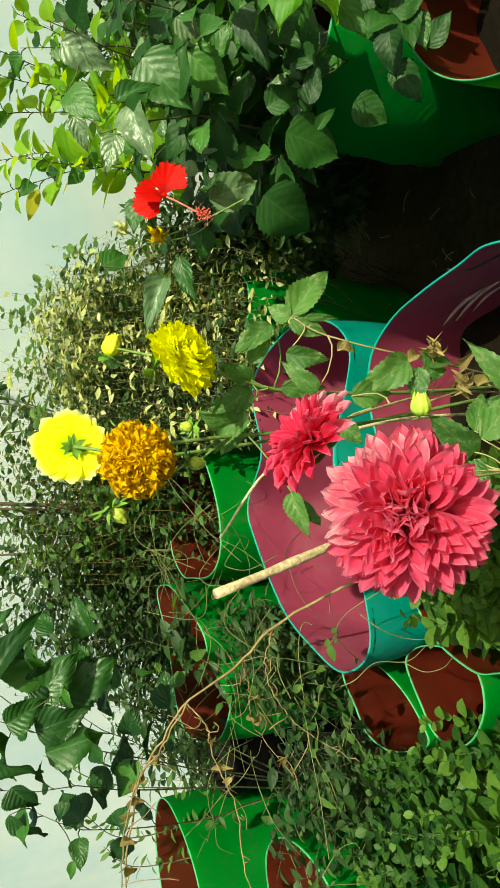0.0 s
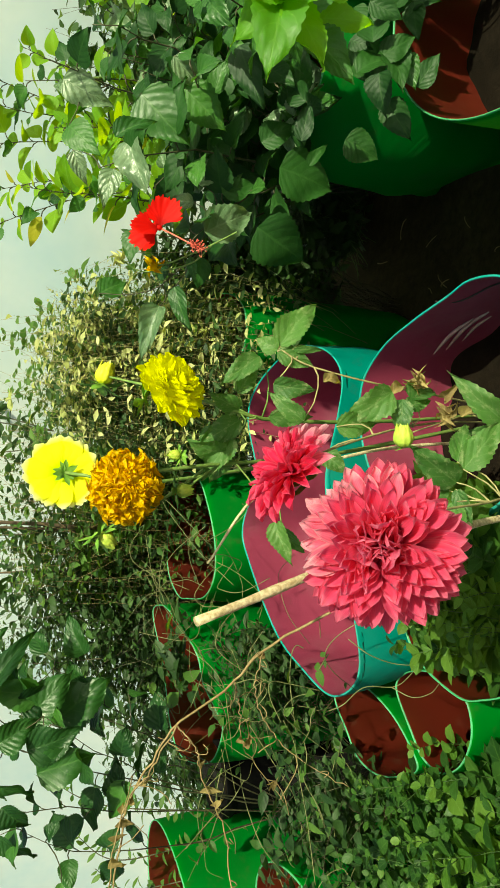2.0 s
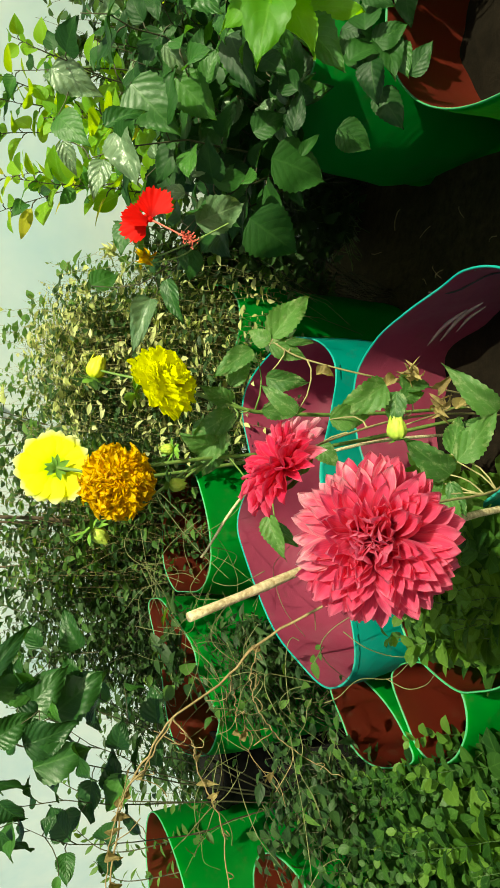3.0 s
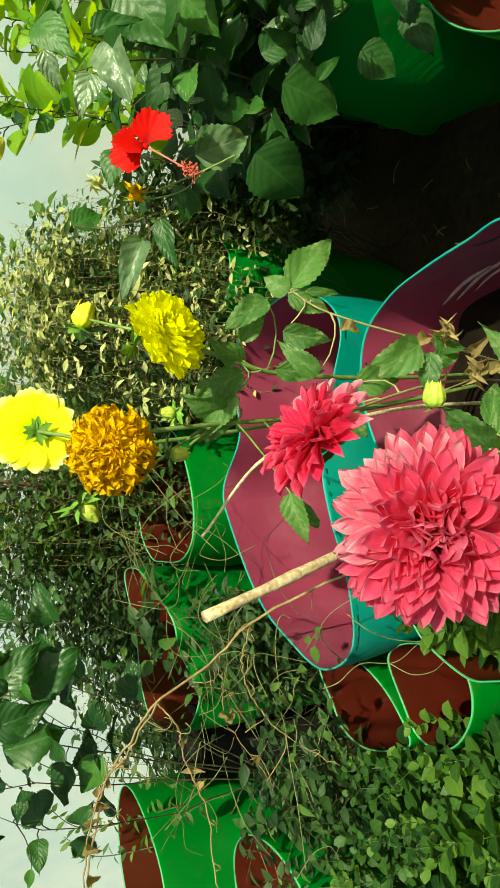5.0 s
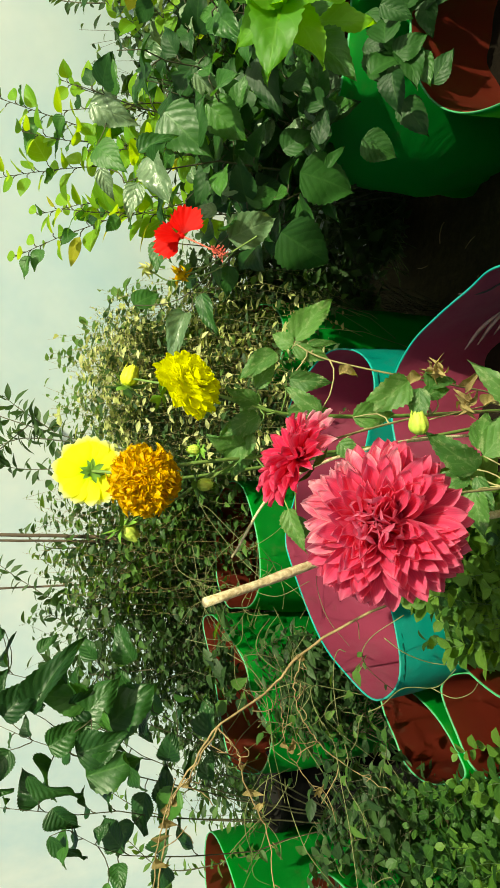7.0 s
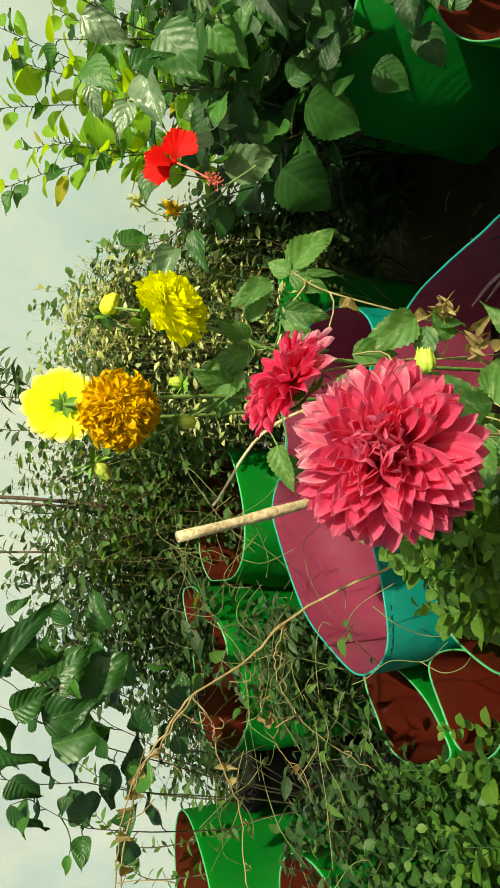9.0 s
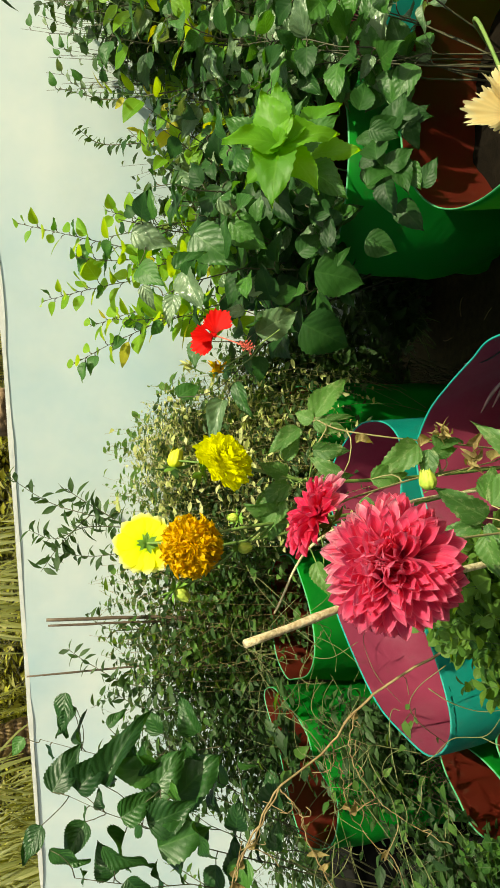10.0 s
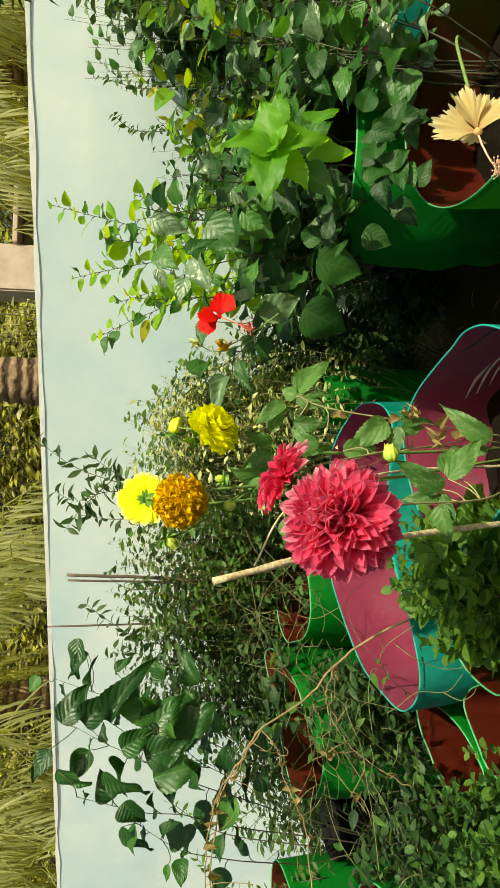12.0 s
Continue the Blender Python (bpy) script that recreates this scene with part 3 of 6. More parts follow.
grow_bag(BAG_GREEN + ", holding leafy herbs", at_height(0.530, (-0.341, 0.805), (-0.330, 0.750), (-0.298, 0.690), (-0.23, 0.640), (-0.16, 0.645), (-0.125, 0.700), (-0.120, 0.780), (-0.135, 0.860), (-0.185, 0.925), (-0.25, 0.938), (-0.310, 0.898)), seed=5, soil=0.8)
grow_bag(BAG_GREEN + ", half in shade", at_height(0.440, (-0.470, 1.320), (-0.522, 1.308), (-0.567, 1.263), (-0.610, 1.216), (-0.616, 1.140), (-0.580, 1.052), (-0.550, 1.012), (-0.520, 1.030), (-0.480, 1.085), (-0.455, 1.160), (-0.448, 1.250)), seed=6, soil=0.35)
grow_bag(BAG_GREEN + ", among herbs", at_height(0.438, (-0.425, 1.085), (-0.490, 1.038), (-0.528, 1.000), (-0.533, 0.948), (-0.500, 0.900), (-0.440, 0.872), (-0.385, 0.885), (-0.362, 0.935), (-0.365, 1.000), (-0.388, 1.060)), seed=8, soil=0.35)
grow_bag(BAG_GREEN + ", standing behind the teal bags", at_height(0.620, (-0.254, 2.02), (-0.336, 1.995), (-0.384, 1.90), (-0.377, 1.815), (-0.347, 1.68), (-0.285, 1.605), (-0.20, 1.60), (-0.11, 1.65), (-0.03, 1.74), (-0.02, 1.88), (-0.09, 2.00)), seed=9, soil=0.72)
grow_bag(BAG_GREEN + ", under dry vines", [
    (-0.398, 1.868, 0.68), (-0.440, 1.955, 0.68), (-0.580, 1.912, 0.66), (-0.775, 1.975, 0.617), (-0.848, 1.917, 0.606), (-0.823, 1.780, 0.606), (-0.757, 1.636, 0.606),
    (-0.656, 1.567, 0.606), (-0.615, 1.578, 0.617), (-0.551, 1.620, 0.640), (-0.471, 1.620, 0.660), (-0.405, 1.755, 0.680)], seed=10, soil=0.66, base=0.8)
grow_bag(BAG_GREEN + ", near the wall", at_height(0.655, (-1.050, 1.93), (-1.100, 2.035), (-1.22, 2.06), (-1.36, 1.98), (-1.43, 1.82), (-1.38, 1.68), (-1.26, 1.62), (-1.14, 1.66), (-1.072, 1.78)), seed=13, soil=0.65)
grow_bag(BAG_GREEN + ", partly hidden by herbs", oval((-0.965, 1.225), 0.135, 0.185, 0.585, 0, 0.03, 14), seed=14, soil=0.6)
grow_bag(BAG_GREEN + ", mostly hidden", oval((-0.86, 0.90), 0.10, 0.12, 0.62, 0, 0.02, 15), seed=15, soil=0.7)
grow_bag(BAG_GREEN + ", with a cream-flowered shrub", oval((0.733, 0.630), 0.245, 0.285, 0.572, 0, 0.006, 16), seed=16, soil=0.74, base=0.6)
grow_bag(BAG_GREEN + ", bulging and soft-bottomed", oval((0.815, 1.140), 0.205, 0.185, 0.655, 10, 0.02, 21), seed=21, soil=0.3, base=0.9, profile=BELLY)
grow_bag(BAG_GREEN + ", low behind the dahlias", oval((0.335, 1.70), 0.14, 0.16, 0.575, 0, 0.05, 17), seed=17, soil=0.7)
grow_bag(BAG_TEAL + ", in the shrubs", oval((1.215, 1.13), 0.165, 0.165, 0.53, 0, 0.05, 18), seed=18, teal=True, soil=0.7)
grow_bag(BAG_GREEN + ", among hibiscus stems", oval((0.88, 1.50), 0.12, 0.13, 0.55, 0, 0.05, 19), seed=19, soil=0.7)


# ---------------------------------------------------------------- a nursery pot
def black_plastic():
    k = Nodes("black_plastic")
    n = k.noise(22, 4, 0.6)
    k.set(base=k.ramp(n, (0.35, (0.004, 0.004, 0.004)), (0.75, (0.014, 0.013, 0.012))), rough=0.75, spec=0.1)
    k.bump(n, 0.2, 0.004)
    return k.m


def turned_profile(at, rows, n=40):
    """A round shell from rows of (radius, height)."""
    v, f = [], []
    for r, z in rows:
        v += [(at[0] + r * math.cos(2 * math.pi * j / n), at[1] + r * math.sin(2 * math.pi * j / n), at[2] + z) for j in range(n)]
    for i in range(len(rows) - 1):
        for j in range(n):
            q = (j + 1) % n
            f.append((i * n + j, i * n + q, (i + 1) * n + q, (i + 1) * n + j))
    s = Shape()
    s.add(v, f)
    return s


def nursery_pot(at, r, h, label):
    pot = thing("plant_pot", label, "plant pot", at)
    mat = black_plastic()
    part("body", turned_profile((0, 0, 0), [(0.0, 0.0), (0.78 * r, 0.0), (0.80 * r, 0.01), (0.98 * r, h - 0.03), (0.94 * r, h - 0.03), (0.80 * r, 0.06)]).mesh("body", mat), pot)
    part("rim", turned_profile((0, 0, 0), [(0.95 * r, h - 0.03), (1.04 * r, h - 0.03), (1.05 * r, h - 0.004), (1.02 * r, h), (0.96 * r, h), (0.95 * r, h - 0.03)]).mesh("rim", mat), pot)
    part("soil", turned_profile((0, 0, 0), [(0.94 * r, h - 0.06), (0.5 * r, h - 0.052), (0.0, h - 0.05)]).mesh("soil", M_SOIL), pot, "dark potting soil", kind="stuff")
    return pot


# added near-black pot that fills the dark void between two bags
nursery_pot((-0.935, 1.90, 0.0), 0.105, 0.50, "black plastic pot added in the dark gap between grow bags")


# ---------------------------------------------------------------- plants
def hang(name, data, parent, m=None, label="", kind=""):
    """A part given in the world's own metres, under a thing or a part."""
    ob = new(name, data)
    ob.parent = parent
    ob.matrix_parent_inverse = parent.matrix_basis.inverted()
    ob.matrix_basis = m if m is not None else Matrix.Identity(4)
    return tagged(ob, label=label, kind=kind)


def facing(p, rng, view=0.4, up=0.55, wild=0.6):
    """Where a leaf's face looks: up and out to the open side, each a little its own way."""
    out = Vector((-0.1, -1.0, 0.35)).normalized()
    return view * out + Vector((0, 0, up)) + wild * Vector((rng.uniform(-1, 1), rng.uniform(-1, 1), rng.uniform(-1, 1)))


def placed_leaf(plant, meshes, row, rng, stem=None, to=None, label=""):
    """A leaf from its foot to its tip, with a stalk that goes on towards its shoot."""
    foot, tip = Vector(row[:3]), Vector(row[3:6])
    size = (tip - foot).length
    m = turned(foot, tip - foot, facing(foot, rng, 0.8, 0.35, 0.25), size)
    m = m @ Matrix.Diagonal((row[6] / 0.72, 1, 1, 1))
    hang("leaf", rng.choice(meshes), plant, m, label)
    if stem is not None and to is not None:
        stem.tube(bent(foot, to, -0.01, 5, rng, 0.01), [0.0008, 0.0009, 0.0010, 0.0011, 0.0013], 5)


def siblings(rows, rng, n=1, off=0.022, scale=0.85):
    """More leaves of the same shoots, a little beside the given ones."""
    out = list(rows)
    for row in rows:
        for _ in range(n):
            d = Vector((rng.uniform(-1, 1), rng.uniform(-0.5, 1), rng.uniform(-1, 1))) * off
            foot = Vector(row[:3]) + 0.5 * d
            tip = foot + (Vector(row[3:6]) - Vector(row[:3])) * rng.uniform(0.7, 1.0) * scale + 1.2 * d
            out.append((*foot, *tip, row[6] * rng.uniform(0.9, 1.2)))
    return out


def near_on(lines, p):
    """The nearest point on a set of lines, below the given one where it can be."""
    best = min((q for line in lines for q in line), key=lambda q: (q - p).length + (0.06 if q.z > p.z else 0))
    return best


def shrub(name, label, base, tips, meshes, per, size, seed, stem_mat=None, rise=0.10, start=0.35, thick=0.005, placed=(), placed_meshes=None, droop=0.25):
    """Branches from one foot to many tips, with single leaves along them."""
    rng = random.Random(seed)
    plant = thing(name, label, "plant", base)
    wood, lines = Shape(), []
    for tip in tips:
        foot = Vector(base) + Vector((rng.uniform(-0.03, 0.03), rng.uniform(-0.03, 0.03), 0))
        line = bent(foot, tip, rise * rng.uniform(0.3, 1.2), 10, rng, 0.05)
        lines.append(line)
        wood.tube(line, [thick * (1 - 0.75 * i / 9) for i in range(10)], 6)
        for k in range(per):
            s = start + (1 - start) * (k + rng.random() * 0.6) / per
            x = min(s, 0.999) * 9
            i = int(x)
            p = line[i].lerp(line[min(9, i + 1)], x - i)
            ang = k * 2.4 + rng.random()
            away = Vector((math.cos(ang), math.sin(ang), rng.uniform(-droop, 0.55)))
            d = (line[min(9, i + 1)] - line[max(0, i - 1)]).normalized()
            along = (away + 0.45 * d).normalized()
            big = size * rng.uniform(0.65, 1.2) * (1.0 if s < 0.85 else 0.7)
            stalk = p + along * big * 0.3
            wood.tube([p, p.lerp(stalk, 0.5) + Vector((0, 0, 0.003)), stalk], 0.0012, 4)
            m = turned(stalk, along + Vector((0, 0, -droop * rng.random())), facing(stalk, rng), big)
            hang("leaf", rng.choice(meshes), plant, m)
    for row in placed:
        placed_leaf(plant, placed_meshes or meshes, row, rng, wood, near_on(lines, Vector(row[:3])))
    hang("stem", wood.mesh("stem", stem_mat or M_TWIG), plant, label="thin woody branches")
    return plant


def herb(name, label, base, centre, radii, count, per, template, mat, size, seed, stem_mat, thick=0.0016, spread=1.0, flat=0.2, extra=None, wild=0.05):
    """A thicket of thin shoots with many small leaves, too many to count."""
    rng = random.Random(seed)
    plant = thing(name, label, "plant", base)
    wood, green = Shape(), Shape()
    other = Shape()
    poses, odd = [], []
    c, r = Vector(centre), Vector(radii)
    for _ in range(count):
        while True:
            q = Vector((rng.uniform(-1, 1), rng.uniform(-1, 1), rng.uniform(-1, 1)))
            if q.length < 1:
                break
        tip = Vector((c.x + q.x * r.x, c.y + q.y * r.y, c.z + q.z * r.z))
        foot = Vector(base) + Vector((rng.uniform(-0.7, 0.7) * r.x * spread, rng.uniform(-0.7, 0.7) * r.y * spread, rng.uniform(0, 0.35) * r.z))
        foot.z = min(foot.z, tip.z - 0.02)
        line = bent(foot, tip, 0.02, 8, rng, wild)
        wood.tube(line, [thick * (1 - 0.6 * i / 7) for i in range(8)], 4)
        for k in range(per):
            s = 0.35 + 0.65 * (k + rng.random()) / per
            x = min(s, 0.999) * 7
            i = int(x)
            p = line[i].lerp(line[min(7, i + 1)], x - i)
            ang = k * 2.0 + rng.random() * 1.5
            along = Vector((math.cos(ang), math.sin(ang), rng.uniform(-0.3, 0.5)))
            m = turned(p, along, facing(p, rng, flat, 0.6, 0.7), size * (0.45 + 0.95 * rng.random() ** 1.5))
            patch = 0.5 + 0.9 * noise.noise(p * 11 + Vector((seed, 0, 0)))
            (odd if extra and rng.random() * 0.6 + 0.4 * (1 - patch) < extra[0] else poses).append(m)
    scatter(green, template, poses)
    hang("foliage", green.mesh("foliage", mat), plant, label="small leaves", kind="stuff")
    if odd:
        scatter(other, template, odd)
        hang("foliage", other.mesh("foliage", extra[1]), plant, label=extra[2], kind="stuff")
    hang("stem", wood.mesh("stem", stem_mat), plant, label="thin shoots", kind="stuff")
    return plant


def tufted_herb(label, base, centre, radii, count, nodes, template, mats, size, seed, stem_mat, thick=0.0011):
    """Upright shoots with paired leaves, crowded and smaller towards each tip."""
    rng = random.Random(seed)
    plant = thing("mint_plant", label, "plant", base)
    wood = Shape()
    greens = [Shape() for _ in mats]
    c, r = Vector(centre), Vector(radii)
    for _ in range(count):
        while True:
            q = Vector((rng.uniform(-1, 1), rng.uniform(-1, 1), rng.uniform(-1, 1)))
            if q.length < 1:
                break
        tip = Vector((c.x + q.x * r.x, c.y + q.y * r.y, c.z + q.z * r.z))
        foot = Vector((tip.x + rng.uniform(-0.05, 0.05), tip.y + rng.uniform(-0.05, 0.08), base[2]))
        foot.z = min(foot.z, tip.z - 0.05)
        line = bent(foot, tip, 0.0, 9, rng, 0.03)
        wood.tube(line, [thick * (1 - 0.6 * i / 8) for i in range(9)], 4)
        d = (line[-1] - line[-3]).normalized()
        x = d.orthogonal().normalized()
        y = d.cross(x)
        turn = rng.uniform(0, 6.28)
        big = size * rng.uniform(0.7, 1.25)
        shape = greens[min(len(mats) - 1, int(rng.random() ** 1.6 * len(mats)))]
        poses = []
        for k in range(nodes):
            u = k / (nodes - 1)
            s = (0.30 + 0.70 * u ** 0.75) * 7.999
            p = line[int(s)].lerp(line[int(s) + 1], s - int(s))
            for side in (0, math.pi):
                w = turn + k * 1.57 + side + rng.uniform(-0.3, 0.3)
                out = math.cos(w) * x + math.sin(w) * y
                along = out + d * (0.15 + 0.9 * u * u) + Vector((0, 0, rng.uniform(-0.25, 0.15)))
                poses.append(turned(p, along, d - 0.3 * out + 0.35 * Vector((rng.uniform(-1, 1), rng.uniform(-1, 1), rng.uniform(-1, 1))), big * (1.0 - 0.62 * u) * rng.uniform(0.8, 1.15)))
        scatter(shape, template, poses)
    for k, g in enumerate(greens):
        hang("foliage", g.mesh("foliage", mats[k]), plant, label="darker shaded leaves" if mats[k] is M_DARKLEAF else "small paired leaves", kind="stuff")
    hang("stem", wood.mesh("stem", stem_mat), plant, label="thin shoots", kind="stuff")
    return plant


def ball(centre, radius, squash=1.0, rough=0.08, seed=0, n=10):
    v, f = [], []
    for i in range(n + 1):
        a = math.pi * i / n
        for j in range(2 * n):
            b = math.pi * j / n
            d = Vector((math.sin(a) * math.cos(b), math.sin(a) * math.sin(b), math.cos(a)))
            k = radius * (1 + rough * noise.noise(d * 3 + Vector((seed, 0, 0))))
            v.append(Vector(centre) + Vector((d.x * k, d.y * k, d.z * k * squash)))
    for i in range(n):
        for j in range(2 * n):
            q = (j + 1) % (2 * n)
            f.append((i * 2 * n + j, i * 2 * n + q, (i + 1) * 2 * n + q, (i + 1) * 2 * n + j))
    return v, f


def flower_head(plant, label, centre, axis, radius, count, meshes, core_mat, seed, first=8, last=118, core=0.2, short=0.35, jitter=0.12, long=0.92, loose=0.25, swing=4, inner=None, even=0.12, pale_streaked=(), side=(0, 0, 1)):
    """Petals in a spiral round a heart; axis is the way in which the flower looks."""
    rng = random.Random(seed)
    z = Vector(axis).normalized()
    x = z.orthogonal().normalized()
    y = z.cross(x)
    s = Shape()
    v, f = ball((0, 0, 0), radius * core, 1.0, 0.1, seed, 7)
    s.add(v, f)
    head = hang("flower", s.mesh("flower", core_mat), plant, Matrix.Translation(centre), label)
    for k in range(count):
        u = (k + 0.5) / count
        th = radians(first + (last - first) * u ** 0.75 + rng.uniform(-swing, swing))
        ph = k * 2.39996 + rng.uniform(-jitter, jitter)
        d = (math.sin(th) * (math.cos(ph) * x + math.sin(ph) * y) + math.cos(th) * z).normalized()
        size = radius * (short + (long - short) * min(1.0, u * 1.7)) * rng.uniform(1 - even, 1 + even)
        foot = Vector(centre) + d * radius * core * 0.75
        if inner and u < 0.09:
            out = math.cos(ph) * x + math.sin(ph) * y
            low = radians(8 + 30 * (u / 0.09) ** 0.6)
            foot = Vector(centre) + (math.sin(low) * out + math.cos(low) * z) * radius * core * 0.98
            d = (z - 0.42 * out + 0.13 * Vector((rng.uniform(-1, 1), rng.uniform(-1, 1), rng.uniform(-1, 1)))).normalized()
        face = z - z.dot(d) * d
        if face.length < 0.05:
            face = x
        face = face.normalized() + loose * Vector((rng.uniform(-1, 1), rng.uniform(-1, 1), rng.uniform(-1, 1)))
        kinds = inner if inner and u < 0.09 else meshes
        # petals that point towards side come from the paler set
        if pale_streaked and u > 0.30 and d.dot(Vector(side)) > rng.uniform(0.25, 0.75):
            kinds = pale_streaked
        hang("petal", rng.choice(kinds), head, turned(foot, d, face, size))
    return head


def calyx_at(parent, centre, away, radius, seed, n=7):
    """Green bracts behind a flower or round a bud."""
    rng = random.Random(seed)
    s = Shape()
    z = Vector(away).normalized()
    x = z.orthogonal().normalized()
    y = z.cross(x)
    for k in range(n):
        w = 2 * math.pi * k / n + rng.uniform(-0.2, 0.2)
        d = (math.cos(w) * x + math.sin(w) * y) * 0.9 + z * rng.uniform(-0.5, 0.5)
        t = blade(1.0, 0.42, lance, rows=5, cols=2, fold=0.3, curl=rng.uniform(-0.3, 0.4))
        scatter(s, t, [turned(Vector(centre), d, z, radius * rng.uniform(0.8, 1.2))])
    return hang("calyx", s.mesh("calyx", M_CALYX), parent, label="green bracts")


def bud(plant, centre, radius, mat, seed, away, label, bracts=2.4):
    """A closed bud: a pleated, pointed ball of petals in a star of bracts; away is the way of its stalk."""
    z = -Vector(away).normalized()
    x = z.orthogonal().normalized()
    y = z.cross(x)
    s = Shape()
    n, m = 14, 36
    v, f = [], []
    for i in range(n + 1):
        a = math.pi * i / n
        for j in range(m):
            w = 2 * math.pi * j / m + 0.5 * math.cos(a)
            r = 0.85 * radius * math.sin(a) * (1 + 0.16 * abs(math.sin(4.5 * w)) - 0.05)
            h = radius * (math.cos(a) * (1.25 if a < math.pi / 2 else 0.85) + 0.10 * math.sin(9 * w) * math.sin(a) ** 2 * (1 if a < 1.2 else 0))
            v.append(r * (math.cos(w) * x + math.sin(w) * y) + h * z)
    for i in range(n):
        for j in range(m):
            q = (j + 1) % m
            f.append((i * m + j, i * m + q, (i + 1) * m + q, (i + 1) * m + j))
    s.add(v, f)
    rng = random.Random(seed)
    for k in range(14):
        w = 2.4 * k
        side = math.cos(w) * x + math.sin(w) * y
        t = blade(1.0, 0.50, lance, rows=7, cols=4, fold=0.0, curl=-0.34, cup=0.28)
        scatter(s, t, [turned(side * radius * 0.75 - z * radius * 0.3, z + rng.uniform(0.05, 0.3) * side, -side, radius * rng.uniform(1.3, 1.8))])
    b = hang("bud", s.mesh("bud", mat), plant, Matrix.Translation(centre), label)
    calyx_at(b, Vector(centre) - z * radius * 0.75, -z, radius * bracts, seed, 10)
    return b


def frill_meshes(name, n, mat, half=48, frill=0.09, ruffle=0.10, curl=0.2):
    """Fan-shaped petals with a fringed outer edge, along +y."""
    out = []
    for k in range(n):
        rng = random.Random(hash_of(name) + 17 * k)
        ph, cols, rows = rng.uniform(0, 6), 84, 12
        v, f, u = [], [], []
        for i in range(rows + 1):
            for j in range(cols + 1):
                a = 2 * j / cols - 1
                th = radians(half) * a * (0.55 + 0.45 * min(1.0, 1.6 * i / rows))
                edge = 1 - 0.34 * a * a + frill * (0.3 * math.sin(9 * a + ph) + 0.3 * math.sin(31 * a + 2 * ph) + 0.5 * (0.5 + 0.5 * math.sin(53 * a + ph)) * (1 if i == rows else 0.0))
                r = (0.03 + 0.97 * i / rows) * (1 + (edge - 1) * (i / rows) ** 2)
                z = -curl * r * r + 0.35 * r * r * a * a + ruffle * r * r * math.sin(6 * a + ph) + 0.5 * ruffle * r ** 4 * math.sin(23 * a + 2 * ph)
                v.append((r * math.sin(th), r * math.cos(th), z))
                u.append((j / cols, i / rows))
        w = cols + 1
        for i in range(rows):
            for j in range(cols):
                f.append((i * w + j, i * w + j + 1, (i + 1) * w + j + 1, (i + 1) * w + j))
        out.append(mesh_of(name, v, f, u, [mat]))
    return out


PET_PINK_IN = blade_meshes("petal", 5, M_PINK, 1.0, 0.58, pointed, rows=10, cols=6, fold=0.0, curl=-0.26, cup=0.40, ruffle=0.06)
PET_DEEP = blade_meshes("petal", 4, M_PINK_DEEP, 1.0, 0.32, pointed, rows=10, cols=6, fold=0.0, curl=-0.05, cup=0.50, ruffle=0.08)
PET_PINK = blade_meshes("petal", 6, M_PINK, 1.0, 0.40, pointed, rows=12, cols=6, fold=0.0, curl=-0.10, cup=0.40, ruffle=0.07)
PET_PINK += blade_meshes("petal", 3, M_PINK, 1.0, 0.36, pointed, rows=12, cols=6, fold=0.0, curl=0.14, cup=0.46, ruffle=0.08)
PET_PALE_STREAKED = blade_meshes("petal", 4, M_PINK_PALE, 1.0, 0.36, pointed, rows=12, cols=6, fold=0.0, curl=0.02, cup=0.46, ruffle=0.06)
PET_YELLOW = blade_meshes("petal", 5, M_YELLOW, 1.0, 0.60, strap, rows=8, cols=6, fold=0.0, curl=0.05, cup=0.12, ruffle=0.08)
PET_PALE = blade_meshes("petal", 5, M_PALE_YELLOW, 1.0, 0.56, strap, rows=9, cols=6, fold=0.0, curl=0.04, cup=0.06, ruffle=0.04)
PET_AMBER = blade_meshes("petal", 6, M_AMBER, 1.0, 0.55, strap, rows=10, cols=6, fold=0.3, curl=0.55, cup=0.40, ruffle=0.34)
PET_RED = frill_meshes("petal", 4, M_RED, 52, 0.12, 0.03, 0.10)
PET_CREAM = frill_meshes("petal", 5, M_CREAM, 36, 0.18, 0.05, 0.12)

# ---- the pink dahlia
rng = random.Random(21)
SOIL_B = 0.27
pink = thing("dahlia_plant", "pink dahlia in bloom, tied to a stick", "plant", (0.06, 0.86, SOIL_B))
PINK_AT = Vector((-0.058, 0.470, 0.899))
# side points up to the sun: paler petals paint the light there
flower_head(pink, "large double pink dahlia flower", PINK_AT, (0.10, -0.80, 0.58), 0.0735, 310, PET_PINK, M_PINK, 5, first=2, last=136, core=0.42, short=0.52, long=0.68, jitter=0.6, loose=0.42, swing=8, inner=PET_PINK_IN, even=0.09, pale_streaked=PET_PALE_STREAKED, side=(0.55, 0.1, 0.80))
SMALL_AT = Vector((0.004, 0.560, 0.940))
flower_head(pink, "smaller half-open pink dahlia flower", SMALL_AT, (0.50, 0.02, 0.80), 0.047, 84, PET_DEEP, M_PINK_DEEP, 9, first=42, last=98, core=0.22, short=0.62, long=0.95, jitter=0.4, loose=0.4, pale_streaked=PET_PALE_STREAKED, side=(0.75, 0.0, -0.65))
calyx_at(pink, SMALL_AT + Vector((-0.010, 0.004, -0.016)), (-0.45, 0.2, -0.8), 0.022, 4)
calyx_at(pink, PINK_AT + Vector((0, 0.03, -0.02)), (0, 0.8, -0.5), 0.03, 5)
stems = Shape()
lines = []
